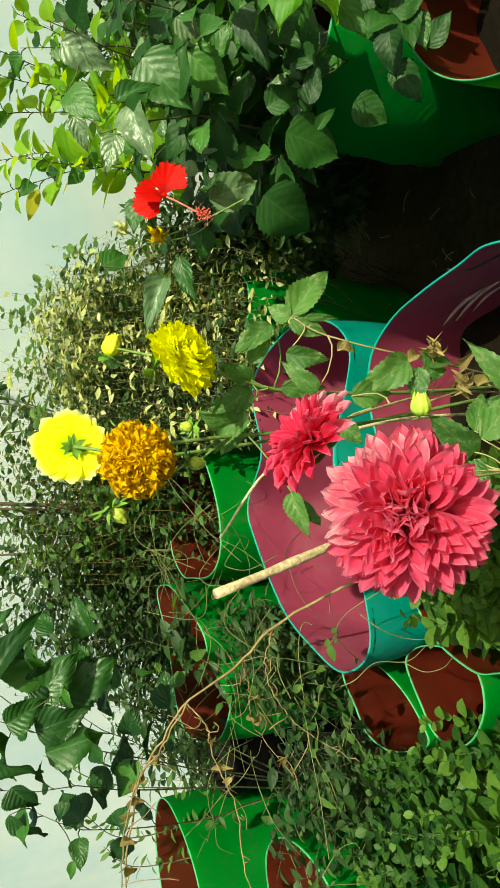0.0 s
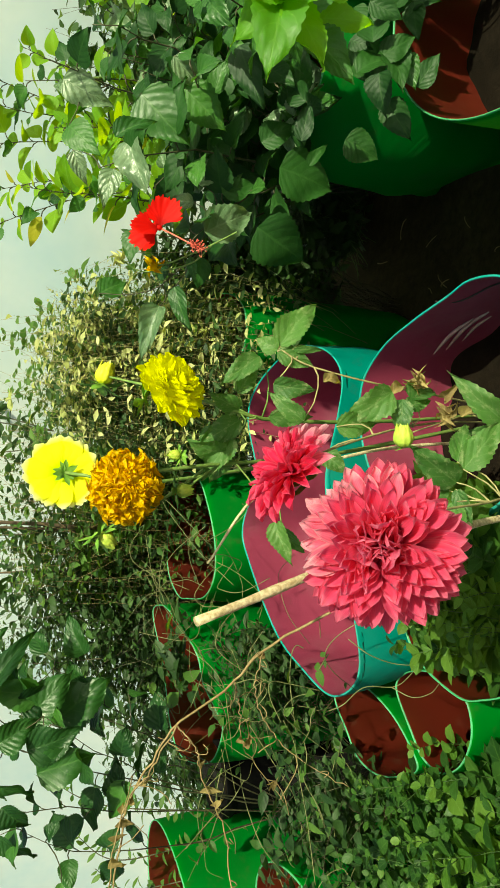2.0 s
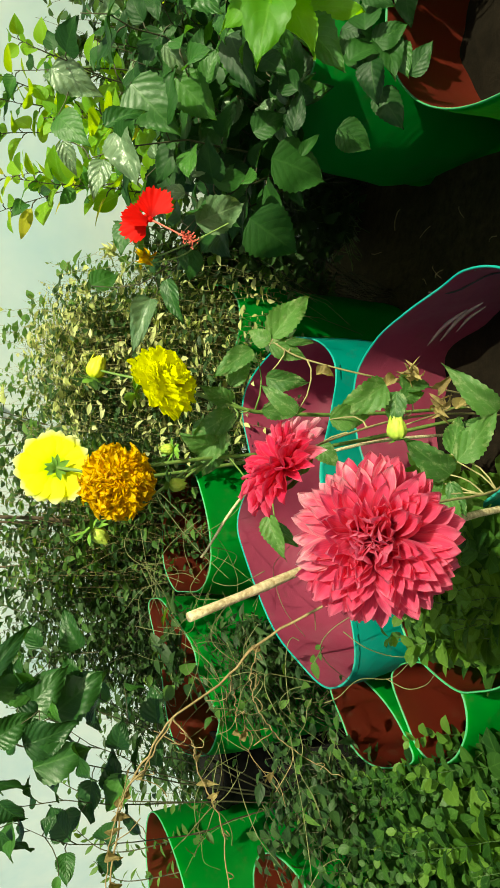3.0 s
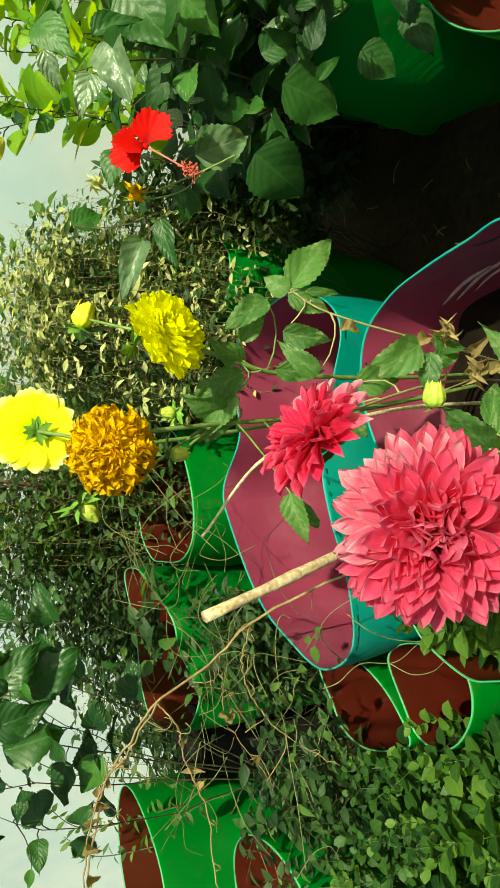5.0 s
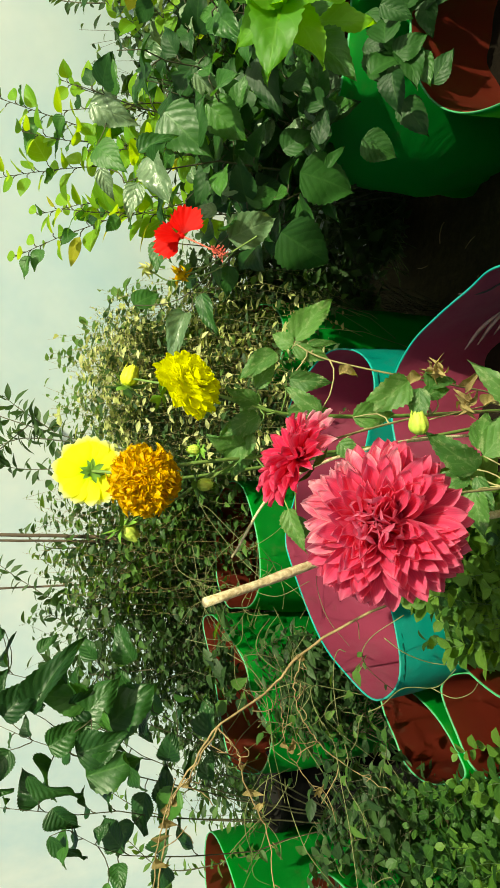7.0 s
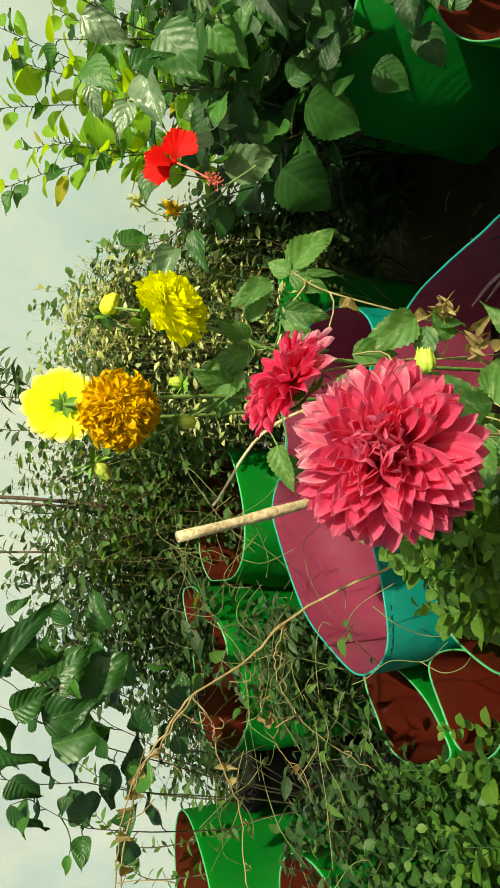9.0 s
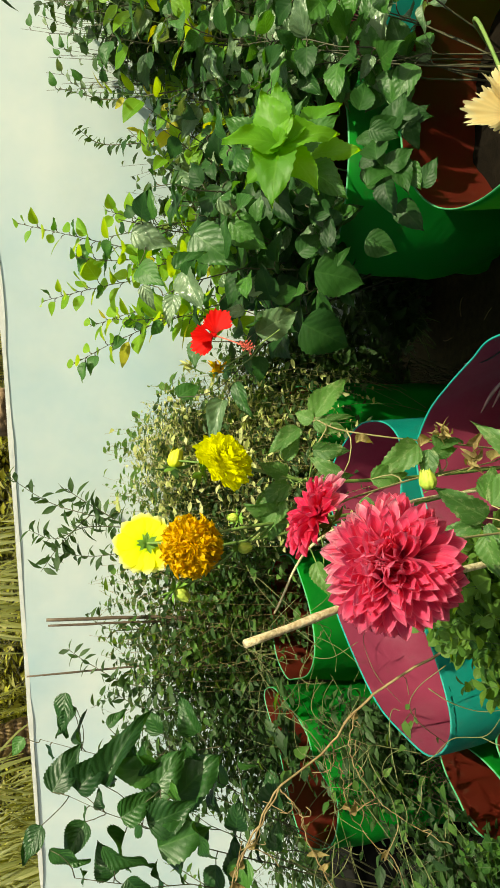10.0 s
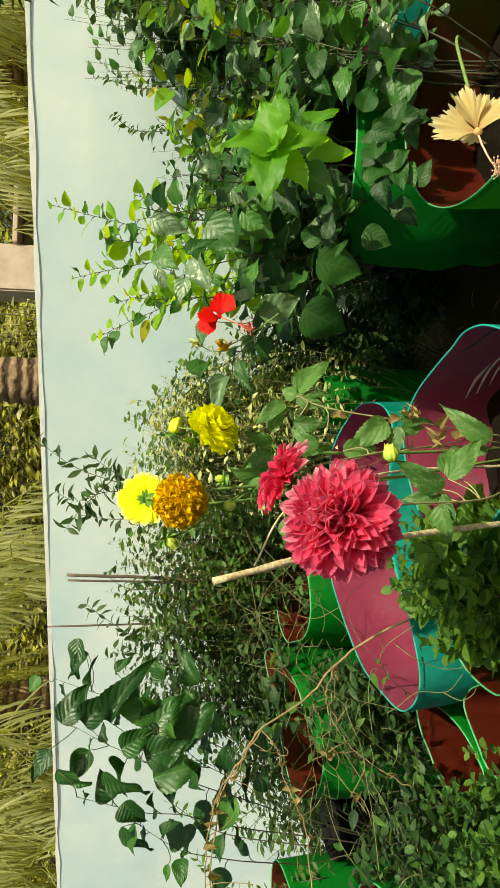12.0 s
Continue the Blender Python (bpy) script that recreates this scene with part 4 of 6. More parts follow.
for ctrl, r in (
    ([(0.06, 0.84, 0.27), (0.02, 0.70, 0.50), (-0.024, 0.60, 0.63), (-0.035, 0.54, 0.78), (-0.05, 0.495, 0.885)], 0.0019),
    ([(0.07, 0.86, 0.27), (0.075, 0.76, 0.50), (0.062, 0.68, 0.70), (0.03, 0.61, 0.86), (0.010, 0.563, 0.928)], 0.0017),
    ([(0.08, 0.88, 0.27), (0.085, 0.74, 0.55), (0.075, 0.70, 0.62), (0.05, 0.63, 0.745)], 0.0013),
    ([(0.10, 0.90, 0.27), (0.11, 0.76, 0.60), (0.11, 0.69, 0.74), (0.13, 0.705, 0.84), (0.152, 0.72, 0.878)], 0.0015),
):
    line = curve_points(ctrl, 20)
    lines.append(line)
    stems.tube(line, [r * (1 - 0.3 * i / 19) for i in range(20)], 8)
RED_SHRUB_LEAVES = [
    (0.402, 1.000, 0.782, 0.345, 0.985, 0.697, 0.85),
    (0.380, 1.000, 0.875, 0.431, 0.980, 0.787, 0.80),
    (0.490, 1.080, 0.863, 0.549, 1.050, 0.814, 0.70),
    (0.473, 1.060, 0.822, 0.500, 1.040, 0.767, 0.80),
    (0.496, 0.980, 1.026, 0.532, 0.950, 0.979, 0.50),
    (0.487, 0.960, 1.009, 0.399, 0.930, 1.001, 0.75),
    (0.438, 0.960, 1.031, 0.387, 0.950, 1.051, 0.80),
    (0.604, 1.050, 1.093, 0.564, 1.020, 1.030, 0.85),
    (0.665, 0.950, 0.839, 0.566, 0.920, 0.820, 0.55),
    (0.485, 0.950, 0.767, 0.461, 0.930, 0.669, 0.90),
    (0.253, 1.000, 0.948, 0.185, 0.980, 0.987, 0.60),
    (0.292, 1.020, 0.917, 0.220, 1.000, 0.908, 0.45),
    (0.425, 1.000, 0.894, 0.426, 1.000, 0.939, 0.80),
]
RED_SHRUB_LEAVES_B = [
    (0.472, 1.000, 1.083, 0.426, 1.000, 1.067, 0.70),
    (0.592, 1.020, 0.978, 0.512, 0.980, 0.919, 0.80),
    (0.617, 1.020, 0.905, 0.554, 1.000, 0.842, 0.80),
    (0.653, 1.000, 0.930, 0.608, 1.000, 0.880, 0.70),
    (0.545, 1.000, 0.777, 0.571, 0.960, 0.736, 0.80),
    (0.532, 1.050, 1.083, 0.481, 1.000, 1.055, 0.70),
    (0.498, 0.880, 0.765, 0.558, 0.860, 0.762, 0.50),
    (0.506, 0.860, 0.700, 0.478, 0.840, 0.649, 0.90),
    (0.575, 0.850, 0.632, 0.512, 0.830, 0.603, 0.70),
    (0.463, 0.880, 0.751, 0.499, 0.860, 0.734, 0.40),
    (0.368, 1.000, 0.983, 0.320, 0.990, 1.005, 0.90),
    (0.337, 1.000, 0.898, 0.298, 1.000, 0.894, 0.50),
    (0.312, 1.200, 1.001, 0.348, 1.200, 0.951, 0.80),
]
DAHLIA_LEAVES = [
    (0.154, 0.720, 0.877, 0.226, 0.710, 0.829, 0.46),
    (0.149, 0.720, 0.879, 0.165, 0.730, 0.905, 0.75),
    (0.147, 0.720, 0.879, 0.130, 0.700, 0.836, 0.60),
    (0.107, 0.720, 0.884, 0.096, 0.690, 0.842, 0.60),
    (0.143, 0.740, 0.894, 0.093, 0.720, 0.972, 0.50),
    (0.098, 0.750, 0.918, 0.139, 0.740, 0.894, 0.60),
    (0.065, 0.760, 0.910, 0.026, 0.740, 0.986, 0.55),
    (0.044, 0.760, 0.921, -0.018, 0.740, 0.976, 0.55),
    (0.059, 0.780, 0.935, 0.030, 0.760, 0.962, 0.80),
    (0.056, 0.680, 0.819, 0.063, 0.660, 0.767, 0.60),
    (0.025, 0.660, 0.847, 0.002, 0.640, 0.830, 0.80),
    (-0.049, 0.620, 0.928, -0.092, 0.600, 0.926, 0.50),
    (0.063, 0.700, 0.853, 0.094, 0.700, 0.898, 0.50),
    (0.150, 0.710, 0.863, 0.152, 0.700, 0.822, 0.30),
]
DAHLIA_LEAVES_B = [
    (-0.009, 0.620, 0.689, 0.028, 0.600, 0.767, 0.50),
    (0.007, 0.620, 0.679, 0.072, 0.600, 0.628, 0.50),
    (-0.017, 0.620, 0.690, -0.059, 0.600, 0.683, 0.50),
    (0.099, 0.660, 0.753, 0.060, 0.660, 0.811, 0.60),
    (0.081, 0.660, 0.736, 0.098, 0.660, 0.687, 0.50),
    (0.070, 0.650, 0.589, 0.113, 0.640, 0.667, 0.40),
    (0.070, 0.750, 0.875, 0.068, 0.730, 0.814, 0.50),
    (0.022, 0.760, 0.932, 0.030, 0.740, 0.982, 0.70),
]
LEFT_SHRUB_LEAVES = [
    (-0.354, 1.650, 1.234, -0.414, 1.650, 1.299, 0.40),
    (-0.501, 1.500, 1.287, -0.403, 1.500, 1.229, 0.60),
    (-0.505, 1.500, 1.234, -0.429, 1.480, 1.168, 0.60),
    (-0.503, 1.500, 1.174, -0.348, 1.480, 1.113, 0.35),
    (-0.487, 1.500, 1.057, -0.467, 1.480, 1.167, 0.70),
    (-0.563, 1.400, 1.090, -0.536, 1.360, 0.996, 0.75),
    (-0.575, 1.350, 1.185, -0.649, 1.330, 1.100, 0.40),
    (-0.565, 1.350, 1.287, -0.609, 1.330, 1.220, 0.50),
    (-0.519, 1.350, 1.301, -0.576, 1.330, 1.344, 0.60),
    (-0.503, 1.500, 1.099, -0.492, 1.480, 1.003, 0.60),
    (-0.540, 1.400, 1.217, -0.599, 1.380, 1.264, 0.70),
    (-0.318, 1.660, 1.258, -0.420, 1.640, 1.276, 0.50),
    (-0.400, 1.600, 1.160, -0.360, 1.600, 1.117, 0.50),
    (-0.419, 1.700, 1.361, -0.459, 1.700, 1.396, 0.80),
]
LEFT_SHRUB_LEAVES_B = [
    (-0.538, 1.500, 1.081, -0.446, 1.460, 1.006, 0.70),
    (-0.571, 1.550, 1.016, -0.469, 1.500, 0.914, 0.75),
    (-0.611, 1.400, 1.071, -0.581, 1.360, 0.962, 0.75),
    (-0.642, 1.350, 1.139, -0.693, 1.330, 1.101, 0.80),
    (-0.694, 1.350, 1.144, -0.759, 1.330, 1.090, 0.45),
    (-0.431, 1.600, 1.033, -0.369, 1.600, 1.082, 0.70),
    (-0.543, 1.400, 1.145, -0.503, 1.380, 1.074, 0.70),
    (-0.468, 1.400, 0.889, -0.492, 1.400, 0.840, 0.40),
    (-0.718, 1.200, 1.050, -0.755, 1.200, 1.057, 0.50),
    (-0.483, 1.500, 1.087, -0.418, 1.500, 1.138, 0.60),
    (-0.441, 1.600, 0.944, -0.358, 1.600, 0.996, 0.60),
]

PINK_LEAVES = [r for r in DAHLIA_LEAVES if r[2] < 0.888] + DAHLIA_LEAVES_B[:6]
for row in PINK_LEAVES[:-6] + siblings(PINK_LEAVES[-6:], rng, 1, 0.03, 0.7):
    placed_leaf(pink, LEAVES_DAHLIA, row, rng, stems, near_on(lines, Vector(row[:3])))
bud(pink, (0.042, 0.62, 0.766), 0.0125, M_GREENBUD, 3, (-1.0, 0.2, -0.2), "closed pale green bud", 0.9)
for at, along in (((0.099, 0.68, 0.739), (0.6, -0.2, -0.5)), ((0.112, 0.665, 0.715), (0.3, -0.4, 0.6)), ((0.111, 0.70, 0.826), (0.3, -0.3, -0.7)),
                  ((0.075, 0.68, 0.63), (0.5, -0.5, -0.3)), ((0.10, 0.69, 0.65), (0.2, -0.7, 0.2))):
    hang("leaf", rng.choice(LEAVES_DRY), pink, turned(at, along, facing(Vector(at), rng), 0.022), "withered curled brown leaf")
hang("stem", stems.mesh("stem", M_PALE_STEM), pink, label="pale jointed stems")



def dried_head(plant, at, size, seed, mat=M_DRYLEAF, label="shrivelled brown flower head"):
    """A shrivelled flower: a small knot of curled brown blades."""
    rng = random.Random(seed)
    s = Shape()
    s.add(*ball(at, size * 0.35, 1.0, 0.3, seed, 6))
    t = blade(1.0, 0.8, round_leaf, rows=8, cols=4, fold=0.3, curl=1.6, cup=0.5, ruffle=0.25)
    poses = []
    for _ in range(11):
        d = Vector((rng.uniform(-1, 1), rng.uniform(-1, 1), rng.uniform(-1, 1))).normalized()
        poses.append(turned(Vector(at) + d * size * 0.2, d, d.orthogonal(), size * rng.uniform(0.5, 1.0)))
    scatter(s, t, poses)
    return hang("flower", s.mesh("flower", mat), plant, label=label)


dried_head(pink, (0.075, 0.655, 0.675), 0.014, 3)
dried_head(pink, (0.115, 0.672, 0.702), 0.012, 4)

# ---- the yellow dahlia
yel = thing("dahlia_plant", "yellow dahlia with fresh and withered flowers", "plant", (0.11, 0.96, SOIL_B))
YEL_AT, PALE_AT, OLD_AT = Vector((0.092, 0.722, 1.016)), Vector((-0.003, 0.845, 1.114)), Vector((-0.016, 0.708, 1.066))
flower_head(yel, "bright yellow double dahlia flower", YEL_AT, (0.40, -0.62, -0.42), 0.047, 150, PET_YELLOW, M_YELLOW, 6, first=4, last=92, core=0.42, short=0.40, long=0.62, jitter=0.6, loose=0.35, swing=7)
flower_head(yel, "pale yellow dahlia flower turned to the wall", PALE_AT, (-0.08, 0.9, -0.25), 0.045, 40, PET_PALE, M_CALYX, 7, first=76, last=97, core=0.16, short=0.84, even=0.05, loose=0.12)
flower_head(yel, "withered amber dahlia flower", OLD_AT, (0.05, -0.85, 0.1), 0.0395, 420, PET_AMBER, M_AMBER, 8, first=4, last=130, core=0.68, short=0.28, long=0.48, jitter=1.2, loose=1.7, swing=18, even=0.22)
calyx_at(yel, PALE_AT + Vector((0, -0.011, -0.002)), (0, -0.9, -0.2), 0.016, 6, 9)
calyx_at(yel, YEL_AT + Vector((-0.01, 0.006, 0.026)), (-0.2, 0.4, 0.62), 0.024, 7)
stems = Shape()
lines = []
for ctrl, r in (
    ([(0.11, 0.95, 0.27), (0.075, 0.82, 0.65), (0.067, 0.77, 0.846), (0.075, 0.755, 0.918), (0.10, 0.765, 1.00), (0.088, 0.732, 1.030)], 0.0030),
    ([(0.10, 0.97, 0.27), (0.03, 0.84, 0.70), (0.008, 0.745, 0.96), (0.000, 0.735, 1.03)], 0.0030),
    ([(0.10, 0.97, 0.27), (0.02, 0.86, 0.75), (-0.015, 0.80, 1.02), (-0.006, 0.80, 1.09), (-0.003, 0.832, 1.111)], 0.0026),
    ([(0.10, 0.765, 1.0), (0.108, 0.80, 1.03), (0.120, 0.85, 1.055)], 0.0019),
    ([(0.008, 0.76, 0.95), (-0.04, 0.76, 1.02), (-0.072, 0.752, 1.078)], 0.0019),
    ([(0.008, 0.76, 0.94), (-0.01, 0.75, 0.97), (-0.022, 0.748, 0.985)], 0.0018),
):
    line = curve_points(ctrl, 18)
    lines.append(line)
    stems.tube(line, [r * (1 - 0.25 * i / 17) for i in range(18)], 8)


def trimmed(row, most):
    """The same leaf, no longer than that."""
    foot, tip = Vector(row[:3]), Vector(row[3:6])
    k = min(1.0, most / (tip - foot).length)
    return (*foot, *foot.lerp(tip, k), row[6])


YELLOW_LEAVES = [trimmed(r, 0.068) for r in DAHLIA_LEAVES if r[2] >= 0.888] + [trimmed(r, 0.06) for r in DAHLIA_LEAVES_B[6:]]
for row in [r for r in YELLOW_LEAVES if r[0] > 0.066] + siblings([r for r in YELLOW_LEAVES if r[0] <= 0.066], rng, 1, 0.030, 0.7):
    placed_leaf(yel, LEAVES_DAHLIA, row, rng, stems, near_on(lines, Vector(row[:3])))
bud(yel, (0.122, 0.86, 1.060), 0.0135, M_BUD, 11, (-0.85, 0.0, 0.3), "opening yellow bud")
bud(yel, (-0.076, 0.75, 1.078), 0.0105, M_GREENBUD, 12, (0.6, 0.0, 0.7), "closed yellow-green bud")
bud(yel, (-0.022, 0.748, 0.988), 0.009, M_GREENBUD, 13, (0.0, 0.1, 0.8), "small green bud")
bud(yel, (0.020, 0.74, 1.0), 0.007, M_GREENBUD, 14, (0.0, 0.1, -0.8), "small green bud")
hang("stem", stems.mesh("stem", M_STEM), yel, label="green hollow stems")


# ---- pale scuffed creases and a dark tie on the dahlia bag's lining
M_SCUFF = stem_material("scuff", (0.40, 0.25, 0.26), (0.66, 0.50, 0.48), 40)
M_CORD = stem_material("cord", (0.010, 0.008, 0.010), (0.030, 0.022, 0.024), 60)
for k, (x0, y0, s0, x1, y1, s1, r) in enumerate(((0.205, 0.950, 0.80, 0.246, 0.855, 0.80, 0.0036), (0.214, 0.935, 0.765, 0.254, 0.830, 0.79, 0.0038), (0.222, 0.915, 0.735, 0.252, 0.845, 0.755, 0.0026))):
    a, b = dahlia_lining(x0, y0, s0), dahlia_lining(x1, y1, s1)
    c = dahlia_lining((x0 + x1) / 2, (y0 + y1) / 2, (s0 + s1) / 2)
    s = Shape()
    s.tube(curve_points([a, c, b], 12), [r * (0.25 + 3 * (i / 11) * (1 - i / 11)) for i in range(12)], 6)
    hang("scuff", s.mesh("scuff", M_SCUFF), dahlia_bag, label="pale scuffed crease")
s = Shape()
s.tube(curve_points([dahlia_lining(0.256, 0.805, 1.0, -0.004), dahlia_lining(0.262, 0.79, 0.95), dahlia_lining(0.27, 0.72, 0.92), dahlia_lining(0.262, 0.66, 0.93)], 16), 0.0014, 5)
hang("cord", s.mesh("cord", M_CORD), dahlia_bag, label="dark thin tie cord")


# ---- sticks
def stick(name, label, pts, r0, r1, mat, seed, knots=5):
    rng = random.Random(seed)
    s = Shape()
    line = curve_points(pts, 26)
    radii = []
    for i in range(26):
        u = i / 25
        k = 1 + 0.05 * math.sin(i * 1.7 + seed) + (0.16 if i % (26 // knots) == 2 else 0)
        radii.append((r0 + (r1 - r0) * u) * k)
    line = [p + Vector((rng.uniform(-1, 1), rng.uniform(-1, 1), 0)) * r0 * 0.12 for p in line]
    s.tube(line, radii, 10)
    return tagged(new(name, s.mesh(name, mat)), label, "stick")


stick("support_stick", "peeled pale wooden stick propping the pink dahlia", [(-0.050, 0.735, 0.26), (-0.055, 0.690, 0.51), (-0.082, 0.610, 0.80), (-0.128, 0.545, 1.040)], 0.0046, 0.0044, M_STICK, 3)
stick("support_stick", "thin pale broken stem leaning by the dahlias", [(0.05, 0.80, 0.45), (0.03, 0.745, 0.72), (-0.020, 0.735, 0.885), (-0.116, 0.79, 0.940)], 0.0026, 0.0015, M_STICK, 4)
stick("stake", "dark thin wooden stake among the creepers", [(-0.215, 2.12, 0.0), (-0.20, 2.11, 0.78), (-0.18, 2.10, 1.00), (-0.160, 2.10, 1.324)], 0.0066, 0.0052, M_STAKE, 5)
stick("stake", "second dark stake beside the first", [(-0.240, 2.13, 0.0), (-0.215, 2.12, 0.78), (-0.195, 2.11, 1.00), (-0.179, 2.11, 1.320)], 0.0043, 0.0036, M_STAKE, 6)
stick("stake", "thin rod leaning on the wall", [(-0.36, 2.22, 0.0), (-0.350, 2.26, 0.8), (-0.346, 2.29, 1.40)], 0.004, 0.003, M_STAKE, 7)

# ---- hibiscus with the red flower
tips = [(0.44, 0.97, 1.05), (0.60, 1.00, 1.12), (0.36, 0.99, 0.90), (0.47, 1.05, 0.80), (0.62, 0.95, 0.92), (0.56, 0.88, 0.72), (0.30, 1.05, 0.93), (0.70, 1.05, 1.05)]
# leaves from 0.86 up mix in the pale copy with its painted glare
red_shrub = shrub("hibiscus_shrub", "hibiscus shrub with one open red flower", (0.66, 1.28, 0.38), tips, LEAVES_SHADED + LEAVES_HIB[:2], 9, 0.08, 31, thick=0.003,
                  placed=[r for r in RED_SHRUB_LEAVES + RED_SHRUB_LEAVES_B if r[2] >= 0.86], placed_meshes=LEAVES_HIB[:4] + LEAVES_DUSTY_LIT[:3])
# leaves below 0.86 take the dark copy: their shade is painted
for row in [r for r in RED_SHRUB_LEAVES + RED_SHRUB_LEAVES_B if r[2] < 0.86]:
    placed_leaf(red_shrub, LEAVES_SHADED, row, rng)


def hibiscus_flower(plant, label, heart_at, axis, radius, meshes, column, seed, spread=62, ways=(), column_mat=None):
    rng = random.Random(seed)
    z = Vector(axis).normalized()
    x = z.orthogonal().normalized()
    y = z.cross(x)
    s = Shape()
    v, f = ball((0, 0, 0), radius * 0.10, 1.0, 0.1, seed, 6)
    s.add(v, f)
    head = hang("flower", s.mesh("flower", meshes[0].materials[0]), plant, Matrix.Translation(heart_at), label)
    for k, way in enumerate(ways):
        face = Vector((0.1, -1.0, 0.25)) + Vector((rng.uniform(-0.4, 0.4), 0, rng.uniform(-0.4, 0.4)))
        hang("petal", meshes[k % len(meshes)], head, turned(heart_at, way, face, radius * rng.uniform(0.92, 1.08)))
    for k in range(0 if ways else 5):
        w = 2 * math.pi * k / 5 + rng.uniform(-0.15, 0.15) + seed
        th = radians(spread + rng.uniform(-10, 10))
        d = math.sin(th) * (math.cos(w) * x + math.sin(w) * y) + math.cos(th) * z
        hang("petal", rng.choice(meshes), head, turned(heart_at, d, z + 0.3 * y * rng.uniform(-1, 1), radius * rng.uniform(0.9, 1.1)))
    s = Shape()
    end = Vector(column)
    line = bent(heart_at, end, 0.004, 10, rng, 0.003)
    s.tube(line, [0.0015 - 0.0006 * i / 9 for i in range(10)], 6)
    for k in range(46):
        u = rng.uniform(0.72, 1.0)
        p = Vector(heart_at).lerp(end, u)
        d = Vector((rng.uniform(-1, 1), rng.uniform(-1, 1), rng.uniform(-1, 1))).normalized()
        q = p + d * rng.uniform(0.006, 0.012)
        s.tube([p, q], [0.0004, 0.0004], 3)
        v, f = ball(q, 0.0013, 1, 0, k, 3)
        s.add(v, f)
    hang("stamen", s.mesh("stamen", column_mat or M_STAMEN), head, label="long stamen column with pollen")
    return head


hibiscus_flower(red_shrub, "open scarlet hibiscus flower", Vector((0.353, 0.935, 0.968)), (-0.30, -0.60, -0.42), 0.044, PET_RED, (0.318, 0.900, 0.912), 2, ways=((-0.10, -0.25, 1.0), (1.0, -0.30, -0.30), (-0.45, 0.30, 0.9), (1.0, 0.35, -0.15), (0.3, 1.0, 0.2)))

s = Shape()
for ctrl in ([(0.352, 0.90, 0.86), (0.345, 0.95, 0.88), (0.332, 1.02, 0.92), (0.330, 1.05, 0.940)], [(0.345, 0.95, 0.88), (0.325, 1.00, 0.90), (0.318, 1.05, 0.96), (0.334, 1.05, 0.998)]):
    s.tube(curve_points(ctrl, 16), 0.0013, 6)
hang("stem", s.mesh("stem", M_STEM), red_shrub, label="thin green side shoots")
dried_head(red_shrub, (0.331, 1.05, 0.943), 0.017, 21, M_AMBER, "withered orange-yellow flower")
dried_head(red_shrub, (0.334, 1.05, 1.000), 0.011, 22, M_PALELEAF, "small faded cream flower")

# ---- more shrubs on that side
rngs = random.Random(77)


def tips_in(c, r, n, rng):
    out = []
    while len(out) < n:
        q = Vector((rng.uniform(-1, 1), rng.uniform(-1, 1), rng.uniform(-1, 1)))
        if q.length < 1:
            out.append((c[0] + q.x * r[0], c[1] + q.y * r[1], c[2] + q.z * r[2]))
    return out


cream = shrub("hibiscus_shrub", "low hibiscus with cream flower in a green bag", (0.80, 0.76, 0.44), tips_in((0.92, 0.94, 0.79), (0.20, 0.16, 0.10), 12, rngs), LEAVES_HIB + LEAVES_SHADED[:2] + LEAVES_DUSTY_LIT, 11, 0.068, 41, thick=0.002, start=0.25)
for k in range(22):
    at = Vector((0.665 + rngs.uniform(-0.085, 0.075), 0.845 + rngs.uniform(-0.05, 0.06), 0.645 + rngs.uniform(-0.05, 0.06)))
    way = Vector((rngs.uniform(-1.0, 0.5), rngs.uniform(-0.8, 0.1), rngs.uniform(-0.9, 0.3)))
    hang("leaf", rngs.choice(LEAVES_SHADED + LEAVES_HIB[:1]), cream, turned(at, way, facing(at, rngs, 0.8, 0.4, 0.5), rngs.uniform(0.04, 0.072)))
hibiscus_flower(cream, "cream hibiscus flower seen from its side", Vector((0.431, 0.420, 0.709)), (-0.25, -0.65, 0.25), 0.056, PET_CREAM, (0.368, 0.410, 0.688), 4, ways=((0.20, 0.15, 1.0), (0.95, -0.15, 0.42), (0.80, -0.25, -0.62), (1.0, 0.3, 0.0), (0.5, 0.9, -0.2)), column_mat=M_PALE_STAMEN)
s = Shape()
s.tube(curve_points([(0.80, 0.76, 0.44), (0.70, 0.58, 0.62), (0.60, 0.47, 0.70), (0.50, 0.43, 0.712), (0.433, 0.422, 0.708)], 16), 0.0024, 6)
hang("stem", s.mesh("stem", M_STEM), cream, label="flower stalk")

lime = shrub("hibiscus_shrub", "hibiscus shoot with a bright young leaf rosette", (0.80, 1.04, 0.58), [(0.50, 0.62, 0.925), (0.56, 0.72, 0.86), (0.62, 0.80, 0.95), (0.68, 0.70, 0.90)], LEAVES_HIB, 7, 0.07, 43, thick=0.002)
LEAVES_FRESH = blade_meshes("leaf", 4, M_FRESH, 1.0, 0.70, ovate, rows=22, cols=6, fold=0.3, curl=0.4, tooth=0.05, ruffle=0.10)
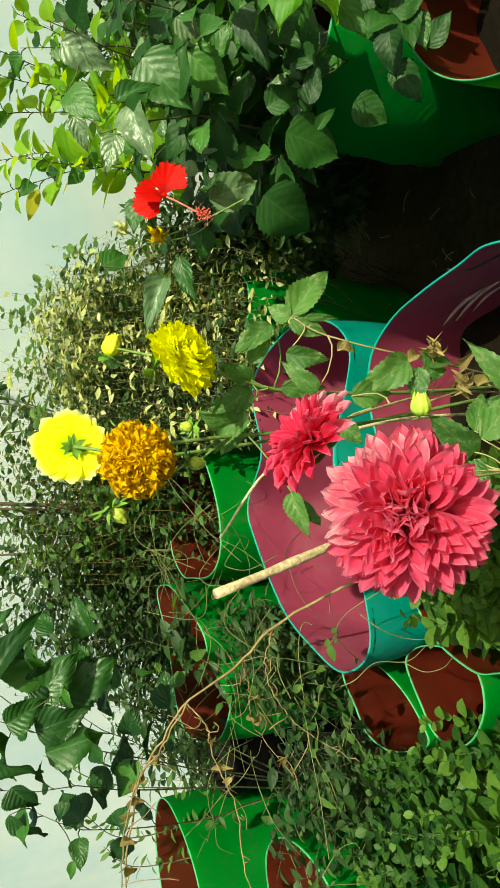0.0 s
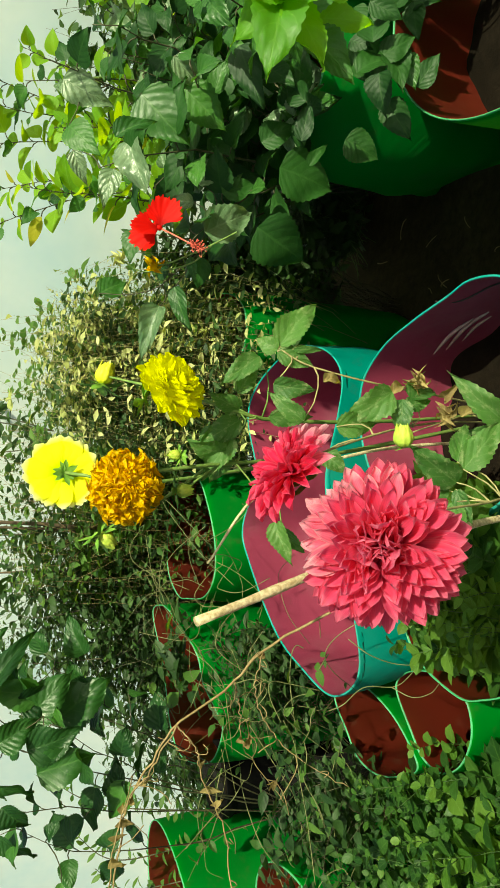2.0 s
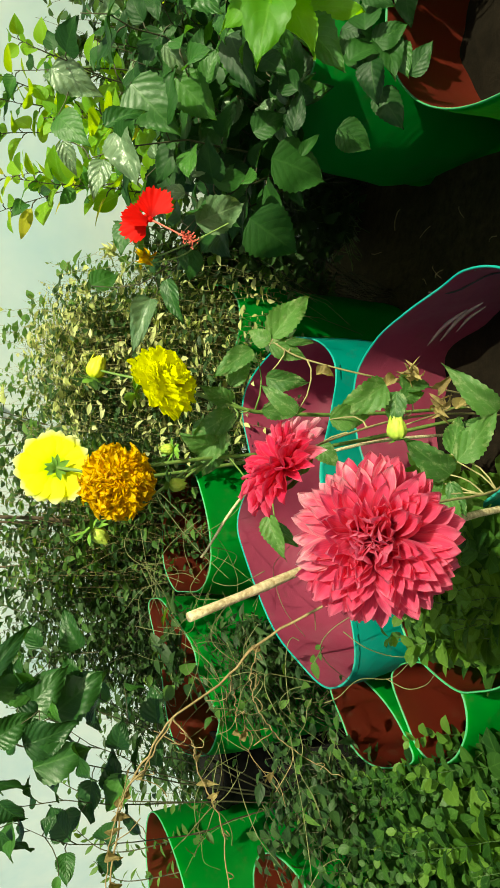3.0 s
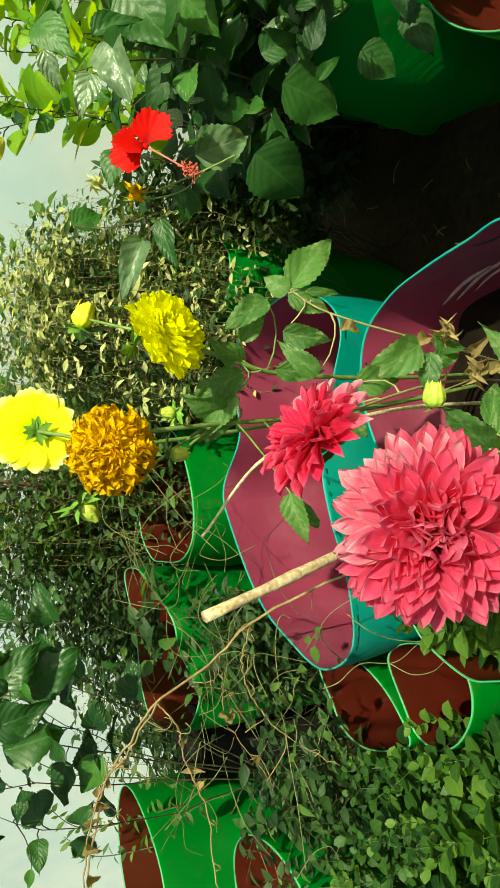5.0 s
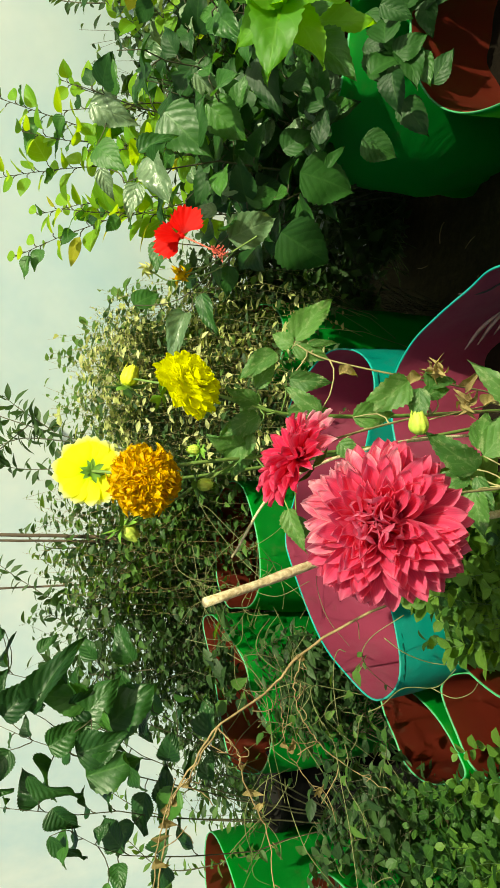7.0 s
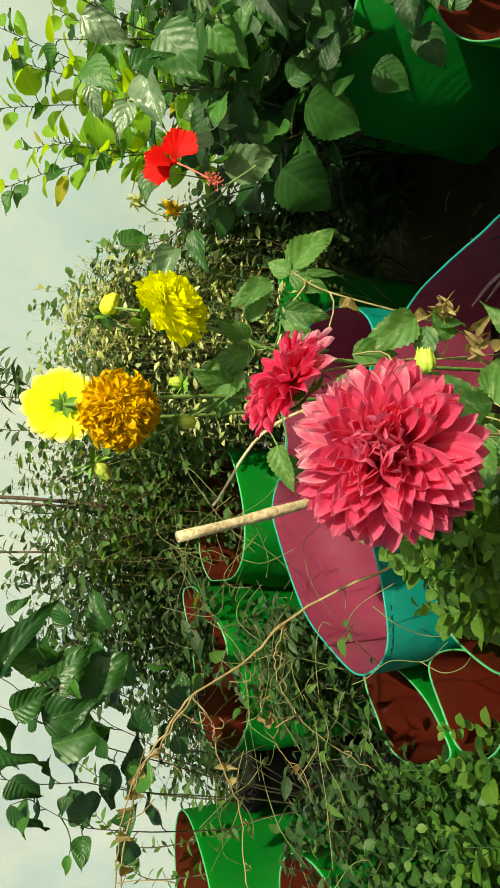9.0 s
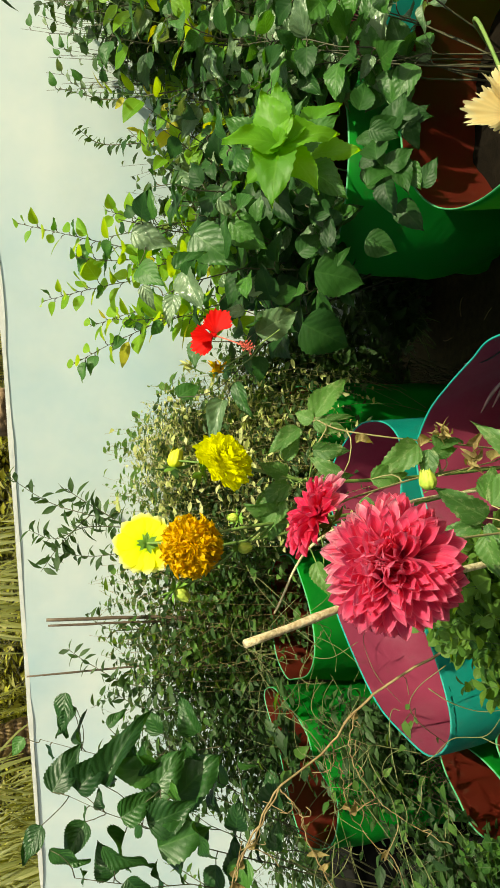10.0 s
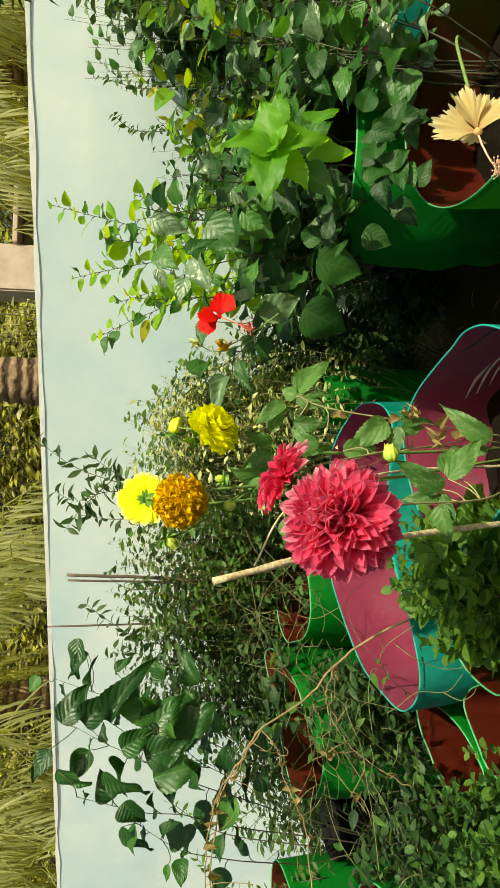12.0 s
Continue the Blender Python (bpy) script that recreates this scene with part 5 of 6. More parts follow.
for way, face, size in (((0.1, -0.3, 1.0), (0.2, -0.8, 0.2), 0.058), ((0.9, -0.2, 0.35), (-0.2, -0.7, 0.5), 0.062), ((-0.8, -0.35, 0.35), (0.3, -0.9, 0.4), 0.066), ((-0.7, -0.3, -0.5), (0.5, -0.8, 0.3), 0.060),
                        ((0.35, -0.4, -0.8), (0.0, -0.6, 0.6), 0.062), ((0.8, 0.1, -0.5), (-0.1, -0.7, 0.5), 0.056), ((-0.15, -0.7, 0.4), (0.3, -0.3, 0.9), 0.036), ((0.3, -0.7, 0.1), (-0.3, -0.3, 0.9), 0.030),
                        ((-0.5, 0.3, 0.8), (0.1, -0.9, 0.3), 0.050), ((0.6, 0.2, 0.8), (-0.1, -0.9, 0.3), 0.052)):
    hang("leaf", rngs.choice(LEAVES_FRESH), lime, turned(Vector((0.505, 0.612, 0.927)), way, face, 1.35 * size), "bright young leaf")

for at, way, face, size in (((0.53, 0.66, 0.89), (0.5, -0.5, -0.6), (-0.2, -0.6, 0.7), 0.080), ((0.50, 0.65, 0.88), (-0.6, -0.4, -0.5), (0.4, -0.7, 0.5), 0.078), ((0.56, 0.66, 0.91), (0.9, -0.3, 0.1), (-0.3, -0.7, 0.5), 0.074),
                            ((0.54, 0.68, 0.86), (0.0, -0.5, -0.8), (0.1, -0.8, 0.4), 0.076), ((0.58, 0.68, 0.86), (0.7, -0.4, -0.5), (-0.2, -0.5, 0.8), 0.070), ((0.57, 0.70, 0.93), (0.5, -0.2, 0.8), (-0.1, -0.8, 0.3), 0.064)):
    hang("leaf", rngs.choice(LEAVES_FRESH[:2] + LEAVES_HIB[:2]), lime, turned(Vector(at), way, face, size), "broad green leaf")

shrub("hibiscus_shrub", "hibiscus drooping over a green bag's rim", (0.74, 1.10, 0.56), tips_in((0.585, 1.00, 0.72), (0.07, 0.08, 0.06), 6, rngs), LEAVES_SHADED * 2 + LEAVES_HIB + LEAVES_DUSTY_LIT, 6, 0.072, 52, thick=0.002, start=0.45)
shrub("hibiscus_shrub", "leafy hibiscus in a teal bag", (1.16, 1.08, 0.40), tips_in((1.10, 1.06, 0.90), (0.36, 0.30, 0.24), 26, rngs), LEAVES_HIB + LEAVES_SHADED + LEAVES_DUSTY_LIT + LEAVES_LIME[:1], 15, 0.068, 45, thick=0.003)
shrub("hibiscus_shrub", "dense hibiscus against the wall", (0.95, 1.55, 0.2), tips_in((0.86, 1.35, 0.90), (0.34, 0.25, 0.25), 22, rngs), LEAVES_HIB + LEAVES_SHADED + LEAVES_LIME[:1] + LEAVES_DUSTY_LIT, 15, 0.066, 46, thick=0.003)
shrub("hibiscus_shrub", "shaded hibiscus stems low in the row", (0.70, 1.36, 0.38), tips_in((0.66, 1.16, 0.84), (0.22, 0.20, 0.17), 14, rngs), LEAVES_SHADED, 10, 0.085, 47, thick=0.003)
citrus_tips = [(0.815, 1.43, 1.335), (0.66, 1.54, 1.285), (0.437, 1.37, 1.215), (0.74, 1.45, 1.20), (0.56, 1.45, 1.17), (0.52, 1.30, 1.12), (0.90, 1.50, 1.12), (0.62, 1.25, 1.08)]
shrub("citrus_shrub", "young citrus shrub with bright lime shoots", (0.80, 1.60, 0.1), citrus_tips, LEAVES_LIME * 3 + LEAVES_YELLOWED[:1] + LEAVES_HIB[:3], 30, 0.064, 48, start=0.52, thick=0.0025, droop=0.1, stem_mat=M_TWIG)
shrub("citrus_shrub", "shrub with yellowing shoots by the wall", (1.30, 1.55, 0.1), [(1.107, 1.477, 1.05), (1.247, 1.5, 1.117), (1.278, 1.2, 1.142), (0.98, 1.40, 1.00), (1.40, 1.35, 1.10)], LEAVES_LIME + LEAVES_YELLOWED, 14, 0.075, 49, start=0.5, thick=0.0025, droop=-0.2, stem_mat=M_STEM)
shrub("hibiscus_shrub", "dusty small-leaved shrub against the wall", (1.42, 1.62, 0.0), tips_in((1.46, 1.60, 1.17), (0.19, 0.08, 0.17), 30, random.Random(91)), LEAVES_DUSTY_LIT + LEAVES_HIB + LEAVES_SHADED[:2], 11, 0.052, 92, thick=0.002)
far_right = shrub("hibiscus_shrub", "tall shrub before the wall with a red flower", (1.60, 1.50, 0.0), tips_in((1.50, 1.45, 1.06), (0.36, 0.20, 0.25), 28, rngs), LEAVES_SHADED + LEAVES_HIB + LEAVES_DUSTY_LIT[:2], 14, 0.066, 50, thick=0.003)
hibiscus_flower(far_right, "red hibiscus flower half hidden", Vector((1.30, 1.02, 1.03)), (-0.2, -0.8, 0.2), 0.045, PET_RED, (1.26, 0.97, 1.01), 6)

# ---- creeper thickets before the wall
herb("creeper_thicket", "tangled creeper thicket with small sun-bleached leaves", (0.24, 1.84, 0.05), (0.25, 1.78, 0.92), (0.27, 0.17, 0.24), 420, 26, T_OVAL, M_TWIGLEAF, 0.027, 51, M_PALE_STEM, 0.0008, wild=0.18, extra=(0.20, M_PALELEAF, "sun-bleached pale leaves"))
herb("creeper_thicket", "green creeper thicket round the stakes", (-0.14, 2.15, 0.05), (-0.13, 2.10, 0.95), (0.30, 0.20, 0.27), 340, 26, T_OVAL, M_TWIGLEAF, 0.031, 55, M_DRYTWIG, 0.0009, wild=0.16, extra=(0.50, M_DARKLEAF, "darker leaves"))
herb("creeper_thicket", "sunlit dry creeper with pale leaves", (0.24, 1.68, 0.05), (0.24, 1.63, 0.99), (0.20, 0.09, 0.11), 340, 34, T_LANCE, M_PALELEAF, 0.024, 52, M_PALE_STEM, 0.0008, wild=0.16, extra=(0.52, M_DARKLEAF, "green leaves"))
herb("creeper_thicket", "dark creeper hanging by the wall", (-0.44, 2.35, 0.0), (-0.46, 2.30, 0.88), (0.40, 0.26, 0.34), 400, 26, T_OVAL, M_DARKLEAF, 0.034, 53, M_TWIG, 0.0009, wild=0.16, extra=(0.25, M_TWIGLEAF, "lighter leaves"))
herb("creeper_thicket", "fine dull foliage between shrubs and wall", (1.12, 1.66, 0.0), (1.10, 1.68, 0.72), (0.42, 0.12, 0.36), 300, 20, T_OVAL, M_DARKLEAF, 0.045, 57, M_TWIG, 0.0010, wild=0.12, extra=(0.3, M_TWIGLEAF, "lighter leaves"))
# two dark thickets added to stand for the darkness at the wall's foot
herb("creeper_thicket", "dark filler foliage at the wall's foot", (0.90, 1.88, 0.0), (0.88, 1.86, 0.28), (0.40, 0.12, 0.28), 150, 18, T_OVAL, M_DARKLEAF, 0.045, 56, M_STEM, 0.0010, wild=0.08)
herb("creeper_thicket", "low dark filler weeds at the wall's foot", (0.38, 1.72, 0.0), (0.58, 1.88, 0.58), (0.20, 0.11, 0.26), 200, 20, T_LANCE, M_DARKLEAF, 0.046, 54, M_TWIG, 0.0009, wild=0.08, extra=(0.2, M_TWIGLEAF, "lighter leaves"))


def sprig(label, lines, template, mat, size, seed, step=0.016, wood=M_TWIG):
    rng = random.Random(seed)
    plant = thing("creeper_sprig", label, "plant", lines[0][0])
    w, g, poses = Shape(), Shape(), []
    for ctrl in lines:
        pts = curve_points(ctrl, 30)
        w.tube(pts, [0.0022 * (1 - 0.6 * i / 29) for i in range(30)], 5)
        run = 0.0
        for a, b in zip(pts, pts[1:]):
            run += (b - a).length
            if run > step:
                run = 0.0
                for sgn in (-1, 1):
                    d = (b - a).normalized() * 0.6 + sgn * (b - a).normalized().cross(Vector((0, -1, 0.2))) + 0.9 * Vector((rng.uniform(-1, 1), rng.uniform(-1, 1), rng.uniform(-1.2, 0.8)))
                    poses.append(turned(b, d, facing(b, rng), size * rng.uniform(0.6, 1.2)))
    scatter(g, template, poses)
    hang("foliage", g.mesh("foliage", mat), plant, label="small paired leaves", kind="stuff")
    hang("stem", w.mesh("stem", wood), plant, label="wiry stem")
    return plant


sprig("dark wiry creeper sprig reaching up the wall", [
    [(0.10, 2.15, 0.95), (0.17, 2.22, 1.18), (0.23, 2.28, 1.32), (0.325, 2.30, 1.45)],
    [(0.10, 2.15, 0.95), (0.13, 2.22, 1.18), (0.10, 2.28, 1.30), (0.136, 2.30, 1.385)],
    [(0.17, 2.22, 1.18), (0.08, 2.26, 1.28), (-0.009, 2.30, 1.35)],
    [(0.15, 2.2, 1.1), (0.22, 2.22, 1.2), (0.27, 2.25, 1.26)],
    [(0.05, 2.15, 0.95), (0.03, 2.24, 1.15), (0.05, 2.28, 1.30)]], T_LANCE, M_DARKLEAF, 0.055, 61, 0.017)
sprig("thin creeper sprigs against the pale wall", [
    [(-0.45, 2.15, 0.80), (-0.40, 2.22, 1.06), (-0.33, 2.28, 1.19), (-0.27, 2.30, 1.27)],
    [(-0.45, 2.15, 0.80), (-0.48, 2.2, 1.0), (-0.42, 2.25, 1.13)],
    [(-0.20, 2.1, 0.9), (-0.22, 2.2, 1.1), (-0.17, 2.25, 1.2)],
    [(-0.60, 2.1, 0.8), (-0.62, 2.2, 1.0), (-0.57, 2.2, 1.12)]], T_LANCE, M_DARKLEAF, 0.045, 62, 0.016)
sprig("feathery shoots by the wall's far end", [
    [(-0.95, 1.75, 0.55), (-0.90, 1.80, 0.85), (-0.82, 1.85, 1.00)],
    [(-1.05, 1.8, 0.55), (-1.08, 1.85, 0.80), (-1.00, 1.9, 0.92)],
    [(-0.85, 1.7, 0.55), (-0.80, 1.75, 0.70), (-0.88, 1.8, 0.82)],
    [(-1.15, 1.8, 0.5), (-1.20, 1.9, 0.75), (-1.12, 1.9, 0.85)]], T_LANCE, M_TWIGLEAF, 0.032, 63)

def before_wall(lines, reach=1.70):
    """The same line of sight, at a set distance before the wall."""
    out = []
    for line in lines:
        row = []
        for x, y, z in line:
            k = reach / Vector((x, y, 0)).dot(WALL_N) if z > 0.95 else 0.85
            row.append((x * k, y * k, 1.2 + (z - 1.2) * k))
        out.append(row)
    return out


sprig("dark leafy branch overhanging the wall top", before_wall([
    [(1.75, 1.40, 0.80), (1.72, 1.50, 1.15), (1.70, 1.58, 1.40), (1.62, 1.60, 1.56)],
    [(1.72, 1.50, 1.15), (1.80, 1.58, 1.32), (1.85, 1.60, 1.50)],
    [(1.70, 1.55, 1.30), (1.66, 1.60, 1.45), (1.70, 1.62, 1.60)]]), T_OVAL, M_DARKLEAF, 0.060, 64, 0.012)

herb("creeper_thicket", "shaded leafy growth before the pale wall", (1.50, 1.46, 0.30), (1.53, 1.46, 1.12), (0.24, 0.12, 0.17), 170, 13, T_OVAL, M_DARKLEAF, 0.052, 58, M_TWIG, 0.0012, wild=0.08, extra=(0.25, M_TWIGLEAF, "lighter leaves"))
sprig("thin leafy shoots climbing the pale wall", [
    [(1.24, 1.45, 0.90), (1.29, 1.58, 1.08), (1.33, 1.62, 1.17), (1.35, 1.63, 1.23)],
    [(1.13, 1.50, 0.90), (1.19, 1.64, 1.06), (1.22, 1.68, 1.13), (1.26, 1.68, 1.18)],
    [(1.40, 1.36, 0.95), (1.44, 1.44, 1.14), (1.48, 1.46, 1.22), (1.47, 1.47, 1.28)]], T_OVAL, M_DARKLEAF, 0.026, 65, 0.012)

# ---- the shrub with large leaves on the other side
shrub("mulberry_shrub", "tall shrub with large toothed green leaves", (-0.92, 1.62, 0.35), [(-0.42, 1.66, 1.32), (-0.50, 1.45, 1.25), (-0.62, 1.34, 1.24), (-0.50, 1.40, 1.06), (-0.70, 1.36, 1.10), (-0.45, 1.55, 1.02)],
      LEAVES_HIB[:1] + LEAVES_MULBERRY, 7, 0.085, 71, start=0.5, placed=LEFT_SHRUB_LEAVES + LEFT_SHRUB_LEAVES_B, thick=0.0022)

# ---- dry vines
vines = thing("dry_vine", "arching dry vine, bare and brittle", "plant", (-0.24, 1.0, 0.55))
V1 = [(-0.20, 0.98, 0.52), (-0.274, 1.05, 0.654), (-0.335, 1.12, 0.709), (-0.395, 1.15, 0.752), (-0.456, 1.15, 0.861), (-0.509, 1.15, 0.903), (-0.571, 1.15, 0.943), (-0.626, 1.15, 0.958), (-0.756, 1.15, 0.971), (-0.95, 1.15, 0.94)]
V2 = [(-0.457, 1.15, 0.862), (-0.50, 1.13, 0.83), (-0.541, 1.12, 0.825), (-0.639, 1.1, 0.785), (-0.746, 1.05, 0.785), (-0.90, 1.0, 0.70)]
V3 = [(-0.456, 1.15, 0.861), (-0.519, 1.13, 0.914), (-0.587, 1.13, 0.962), (-0.735, 1.12, 0.985), (-0.92, 1.1, 0.95)]
V4 = [(-0.335, 1.12, 0.709), (-0.40, 1.08, 0.74), (-0.48, 1.05, 0.70), (-0.55, 1.0, 0.60)]
V5 = [(-0.395, 1.15, 0.752), (-0.46, 1.2, 0.72), (-0.55, 1.22, 0.70), (-0.66, 1.2, 0.62)]
for ctrl, r in ((V1, 0.0023), (V2, 0.0014), (V3, 0.0015), (V4, 0.0011), (V5, 0.0011)):
    s = Shape()
    rv = random.Random(len(vines.children) + 5)
    pts = [p + Vector((rv.uniform(-1, 1), rv.uniform(-1, 1), rv.uniform(-1, 1))) * 0.0025 for p in curve_points(ctrl, 40)]
    s.tube(pts, [r * (1.15 - 0.5 * i / 39) for i in range(40)], 7)
    for i in range(4, 38, 5):
        d = Vector((rv.uniform(-1, 1), rv.uniform(-0.6, 0.6), rv.uniform(-1, 0.6)))
        s.tube(bent(pts[i], pts[i] + d * rv.uniform(0.02, 0.09), -0.01, 5, rv, 0.012), 0.0009, 4)
    hang("vine", s.mesh("vine", M_DRYTWIG), vines)
rv = random.Random(8)
for k in range(16):
    line = curve_points(rv.choice([V1, V2, V3, V5]), 30)
    p = line[rv.randrange(4, 28)]
    d = Vector((rv.uniform(-1, 1), rv.uniform(-1, 1), rv.uniform(-1, 0.3)))
    hang("leaf", rv.choice(LEAVES_DRY), vines, turned(p, d, facing(p, rv), rv.uniform(0.013, 0.024)), "shrivelled leaf")

# a loose net of thin runners over the bags
net = thing("runner_tangle", "tangle of thin green and dry runners", "plant", (-0.45, 1.25, 0.45))
s, g, poses = Shape(), Shape(), []
rv = random.Random(15)
for k in range(48):
    a = Vector((rv.uniform(-0.95, -0.36), rv.uniform(1.0, 1.75), rv.uniform(0.50, 0.72)))
    b = a + Vector((rv.uniform(-0.25, 0.2), rv.uniform(-0.15, 0.15), rv.uniform(-0.12, 0.12)))
    pts = curve_points(bent(a, b, rv.uniform(-0.05, 0.07), 5, rv, 0.05), 24)
    s.tube(pts, rv.uniform(0.0006, 0.0011), 4)
    for p in pts[2::5]:
        if rv.random() < 0.5:
            poses.append(turned(p, (rv.uniform(-1, 1), rv.uniform(-1, 1), rv.uniform(-0.4, 0.4)), facing(p, rv), rv.uniform(0.012, 0.034)))
hang("stem", s.mesh("stem", M_RUNNER), net, label="hair-thin runners", kind="stuff")
s = Shape()
for k in range(56):
    a = Vector((rv.uniform(-0.75, -0.12), rv.uniform(1.15, 1.72), rv.uniform(0.60, 0.76)))
    b = a + Vector((rv.uniform(-0.22, 0.18), rv.uniform(-0.12, 0.20), rv.uniform(-0.08, 0.14)))
    s.tube(curve_points(bent(a, b, rv.uniform(-0.06, 0.07), 5, rv, 0.045), 26), rv.uniform(0.0005, 0.0009), 4)
hang("stem", s.mesh("stem", M_RUNNER), net, label="pale dry runners", kind="stuff")
for ctrl in ([(-0.27, 0.92, 0.650), (-0.293, 0.90, 0.622), (-0.313, 0.90, 0.570), (-0.303, 0.85, 0.545)], [(-0.40, 0.97, 0.655), (-0.385, 0.95, 0.640), (-0.362, 0.95, 0.600), (-0.360, 0.93, 0.550), (-0.325, 0.90, 0.532)],
             [(-0.36, 0.93, 0.56), (-0.37, 0.90, 0.54), (-0.352, 0.86, 0.535), (-0.325, 0.83, 0.540)]):
    s = Shape()
    s.tube(curve_points(ctrl, 26), [0.0010 - 0.0004 * i / 25 for i in range(26)], 6)
    hang("runner", s.mesh("runner", M_RUNNER), net, label="bare curling runner")
scatter(g, T_OVAL, poses)
hang("foliage", g.mesh("foliage", M_TWIGLEAF), net, label="scattered small leaves", kind="stuff")

# ---- herbs in the bags
tufted_herb("bushy mint filling its green bag", (-0.19, 0.70, 0.42), (-0.155, 0.785, 0.615), (0.125, 0.150, 0.085), 125, 7, T_SMALL, (M_MINT_TIP, M_MINT, M_MINT_TIP), 0.058, 81, M_HERB_STEM)
tufted_herb("thick low mint spreading over bags", (-0.72, 0.86, 0.30), (-0.72, 0.88, 0.50), (0.27, 0.25, 0.15), 175, 7, T_SMALL, (M_MINT, M_MINT, M_MINT_TIP), 0.046, 82, M_HERB_STEM)
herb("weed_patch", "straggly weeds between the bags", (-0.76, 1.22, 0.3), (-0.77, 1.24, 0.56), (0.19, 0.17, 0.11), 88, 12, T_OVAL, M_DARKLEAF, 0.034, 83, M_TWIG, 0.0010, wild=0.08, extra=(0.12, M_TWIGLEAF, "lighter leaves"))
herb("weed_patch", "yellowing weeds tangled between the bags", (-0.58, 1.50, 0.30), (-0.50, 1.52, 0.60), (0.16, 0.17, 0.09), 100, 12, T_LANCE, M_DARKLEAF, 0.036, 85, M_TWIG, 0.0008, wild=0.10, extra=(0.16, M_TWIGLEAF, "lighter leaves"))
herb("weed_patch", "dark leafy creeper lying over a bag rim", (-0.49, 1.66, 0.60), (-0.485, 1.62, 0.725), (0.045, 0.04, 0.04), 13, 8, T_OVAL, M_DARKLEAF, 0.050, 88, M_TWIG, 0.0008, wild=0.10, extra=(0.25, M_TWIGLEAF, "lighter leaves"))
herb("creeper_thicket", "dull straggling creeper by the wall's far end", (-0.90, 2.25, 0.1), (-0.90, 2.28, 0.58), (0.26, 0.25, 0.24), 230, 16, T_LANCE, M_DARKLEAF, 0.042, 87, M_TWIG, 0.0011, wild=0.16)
# added dark leaves in place of the ground shade behind the bags
herb("weed_patch", "dark filler foliage behind the bags", (-1.05, 2.15, 0.0), (-1.10, 2.35, 0.24), (0.34, 0.36, 0.26), 340, 18, T_OVAL, M_DARKLEAF, 0.045, 86, M_TWIG, 0.0012, wild=0.08)
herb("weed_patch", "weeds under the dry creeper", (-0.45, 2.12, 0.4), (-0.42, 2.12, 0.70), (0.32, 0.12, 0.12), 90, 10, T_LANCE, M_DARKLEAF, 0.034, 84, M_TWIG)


# ---------------------------------------------------------------- beyond the wall
def palm(at, height, seed, fronds, reach, label):
    rng = random.Random(seed)
    tree = thing("palm_tree", label, "tree", at, "palms beyond the wall")
    s = Shape()
    n = 26
    pts = [Vector(at) + Vector((0.1 * math.sin(i * 0.2), 0, height * i / (n - 1))) for i in range(n)]
    s.tube(pts, [0.17 + 0.015 * (i % 2) for i in range(n)], 14)
    hang("trunk", s.mesh("trunk", M_BARK), tree, label="ringed rough trunk")
    for k in range(fronds):
        w = 2 * math.pi * k / fronds + rng.uniform(-0.2, 0.2)
        out = Vector((math.cos(w), math.sin(w), 0))
        top = pts[-1]
        r = reach * rng.uniform(0.8, 1.1)
        line = [top + out * r * u + Vector((0, 0, 0.7 * u - (height - 0.6) * rng.uniform(0.75, 1.0) * u ** 2.2)) for u in np.linspace(0, 1, 22)]
        f = Shape()
        f.tube(line, [0.016 * (1 - 0.7 * i / 21) for i in range(22)], 5)
        t = blade(1.0, 0.055, lance, rows=3, cols=2, fold=0.3, curl=0.35)
        poses = []
        for i in range(3, 22):
            d = (line[i] - line[i - 1]).normalized()
            side = d.cross(Vector((0, 0, 1))).normalized()
            for sg in (-1, 1):
                for e in (0.0, 0.5):
                    p = line[i - 1].lerp(line[i], e)
                    poses.append(turned(p, sg * side * 0.7 + d * 0.5 + Vector((0, 0, -0.7 - 0.3 * rng.random())), (0, -0.3, 1), rng.uniform(0.35, 0.6)))
        scatter(f, t, poses)
        hang("frond", f.mesh("frond", M_FROND), tree)
    return tree


palm((5.0, 6.4, 0), 2.6, 91, 16, 2.2, "palm with low arching golden-green fronds")
palm((-1.4, 6.8, 0), 2.7, 92, 18, 2.4, "palm with drooping yellow-green fronds")
palm((-3.8, 7.4, 0), 2.5, 93, 16, 2.2, "palm with long hanging fronds")
palm((6.5, 5.5, 0), 2.6, 94, 16, 2.3, "palm with fronds sweeping low")


def bare_trunk():
    s = Shape()
    n = 60
    pts = [Vector((1.36 + 0.02 * math.sin(i * 0.3), 5.6, 5.0 * i / (n - 1))) for i in range(n)]
    s.tube(pts, [0.185 + 0.020 * ((i * 7) % 5) / 4 for i in range(n)], 18)
    t = thing("palm_tree", "thick tree trunk with flaking ringed bark", "tree", (1.36, 5.6, 0))
    hang("trunk", s.mesh("trunk", M_BARK), t)
    return t


bare_trunk()


def flat_colour(name, a, b, scale=6):
    return stem_material(name, a, b, scale, 0.85)


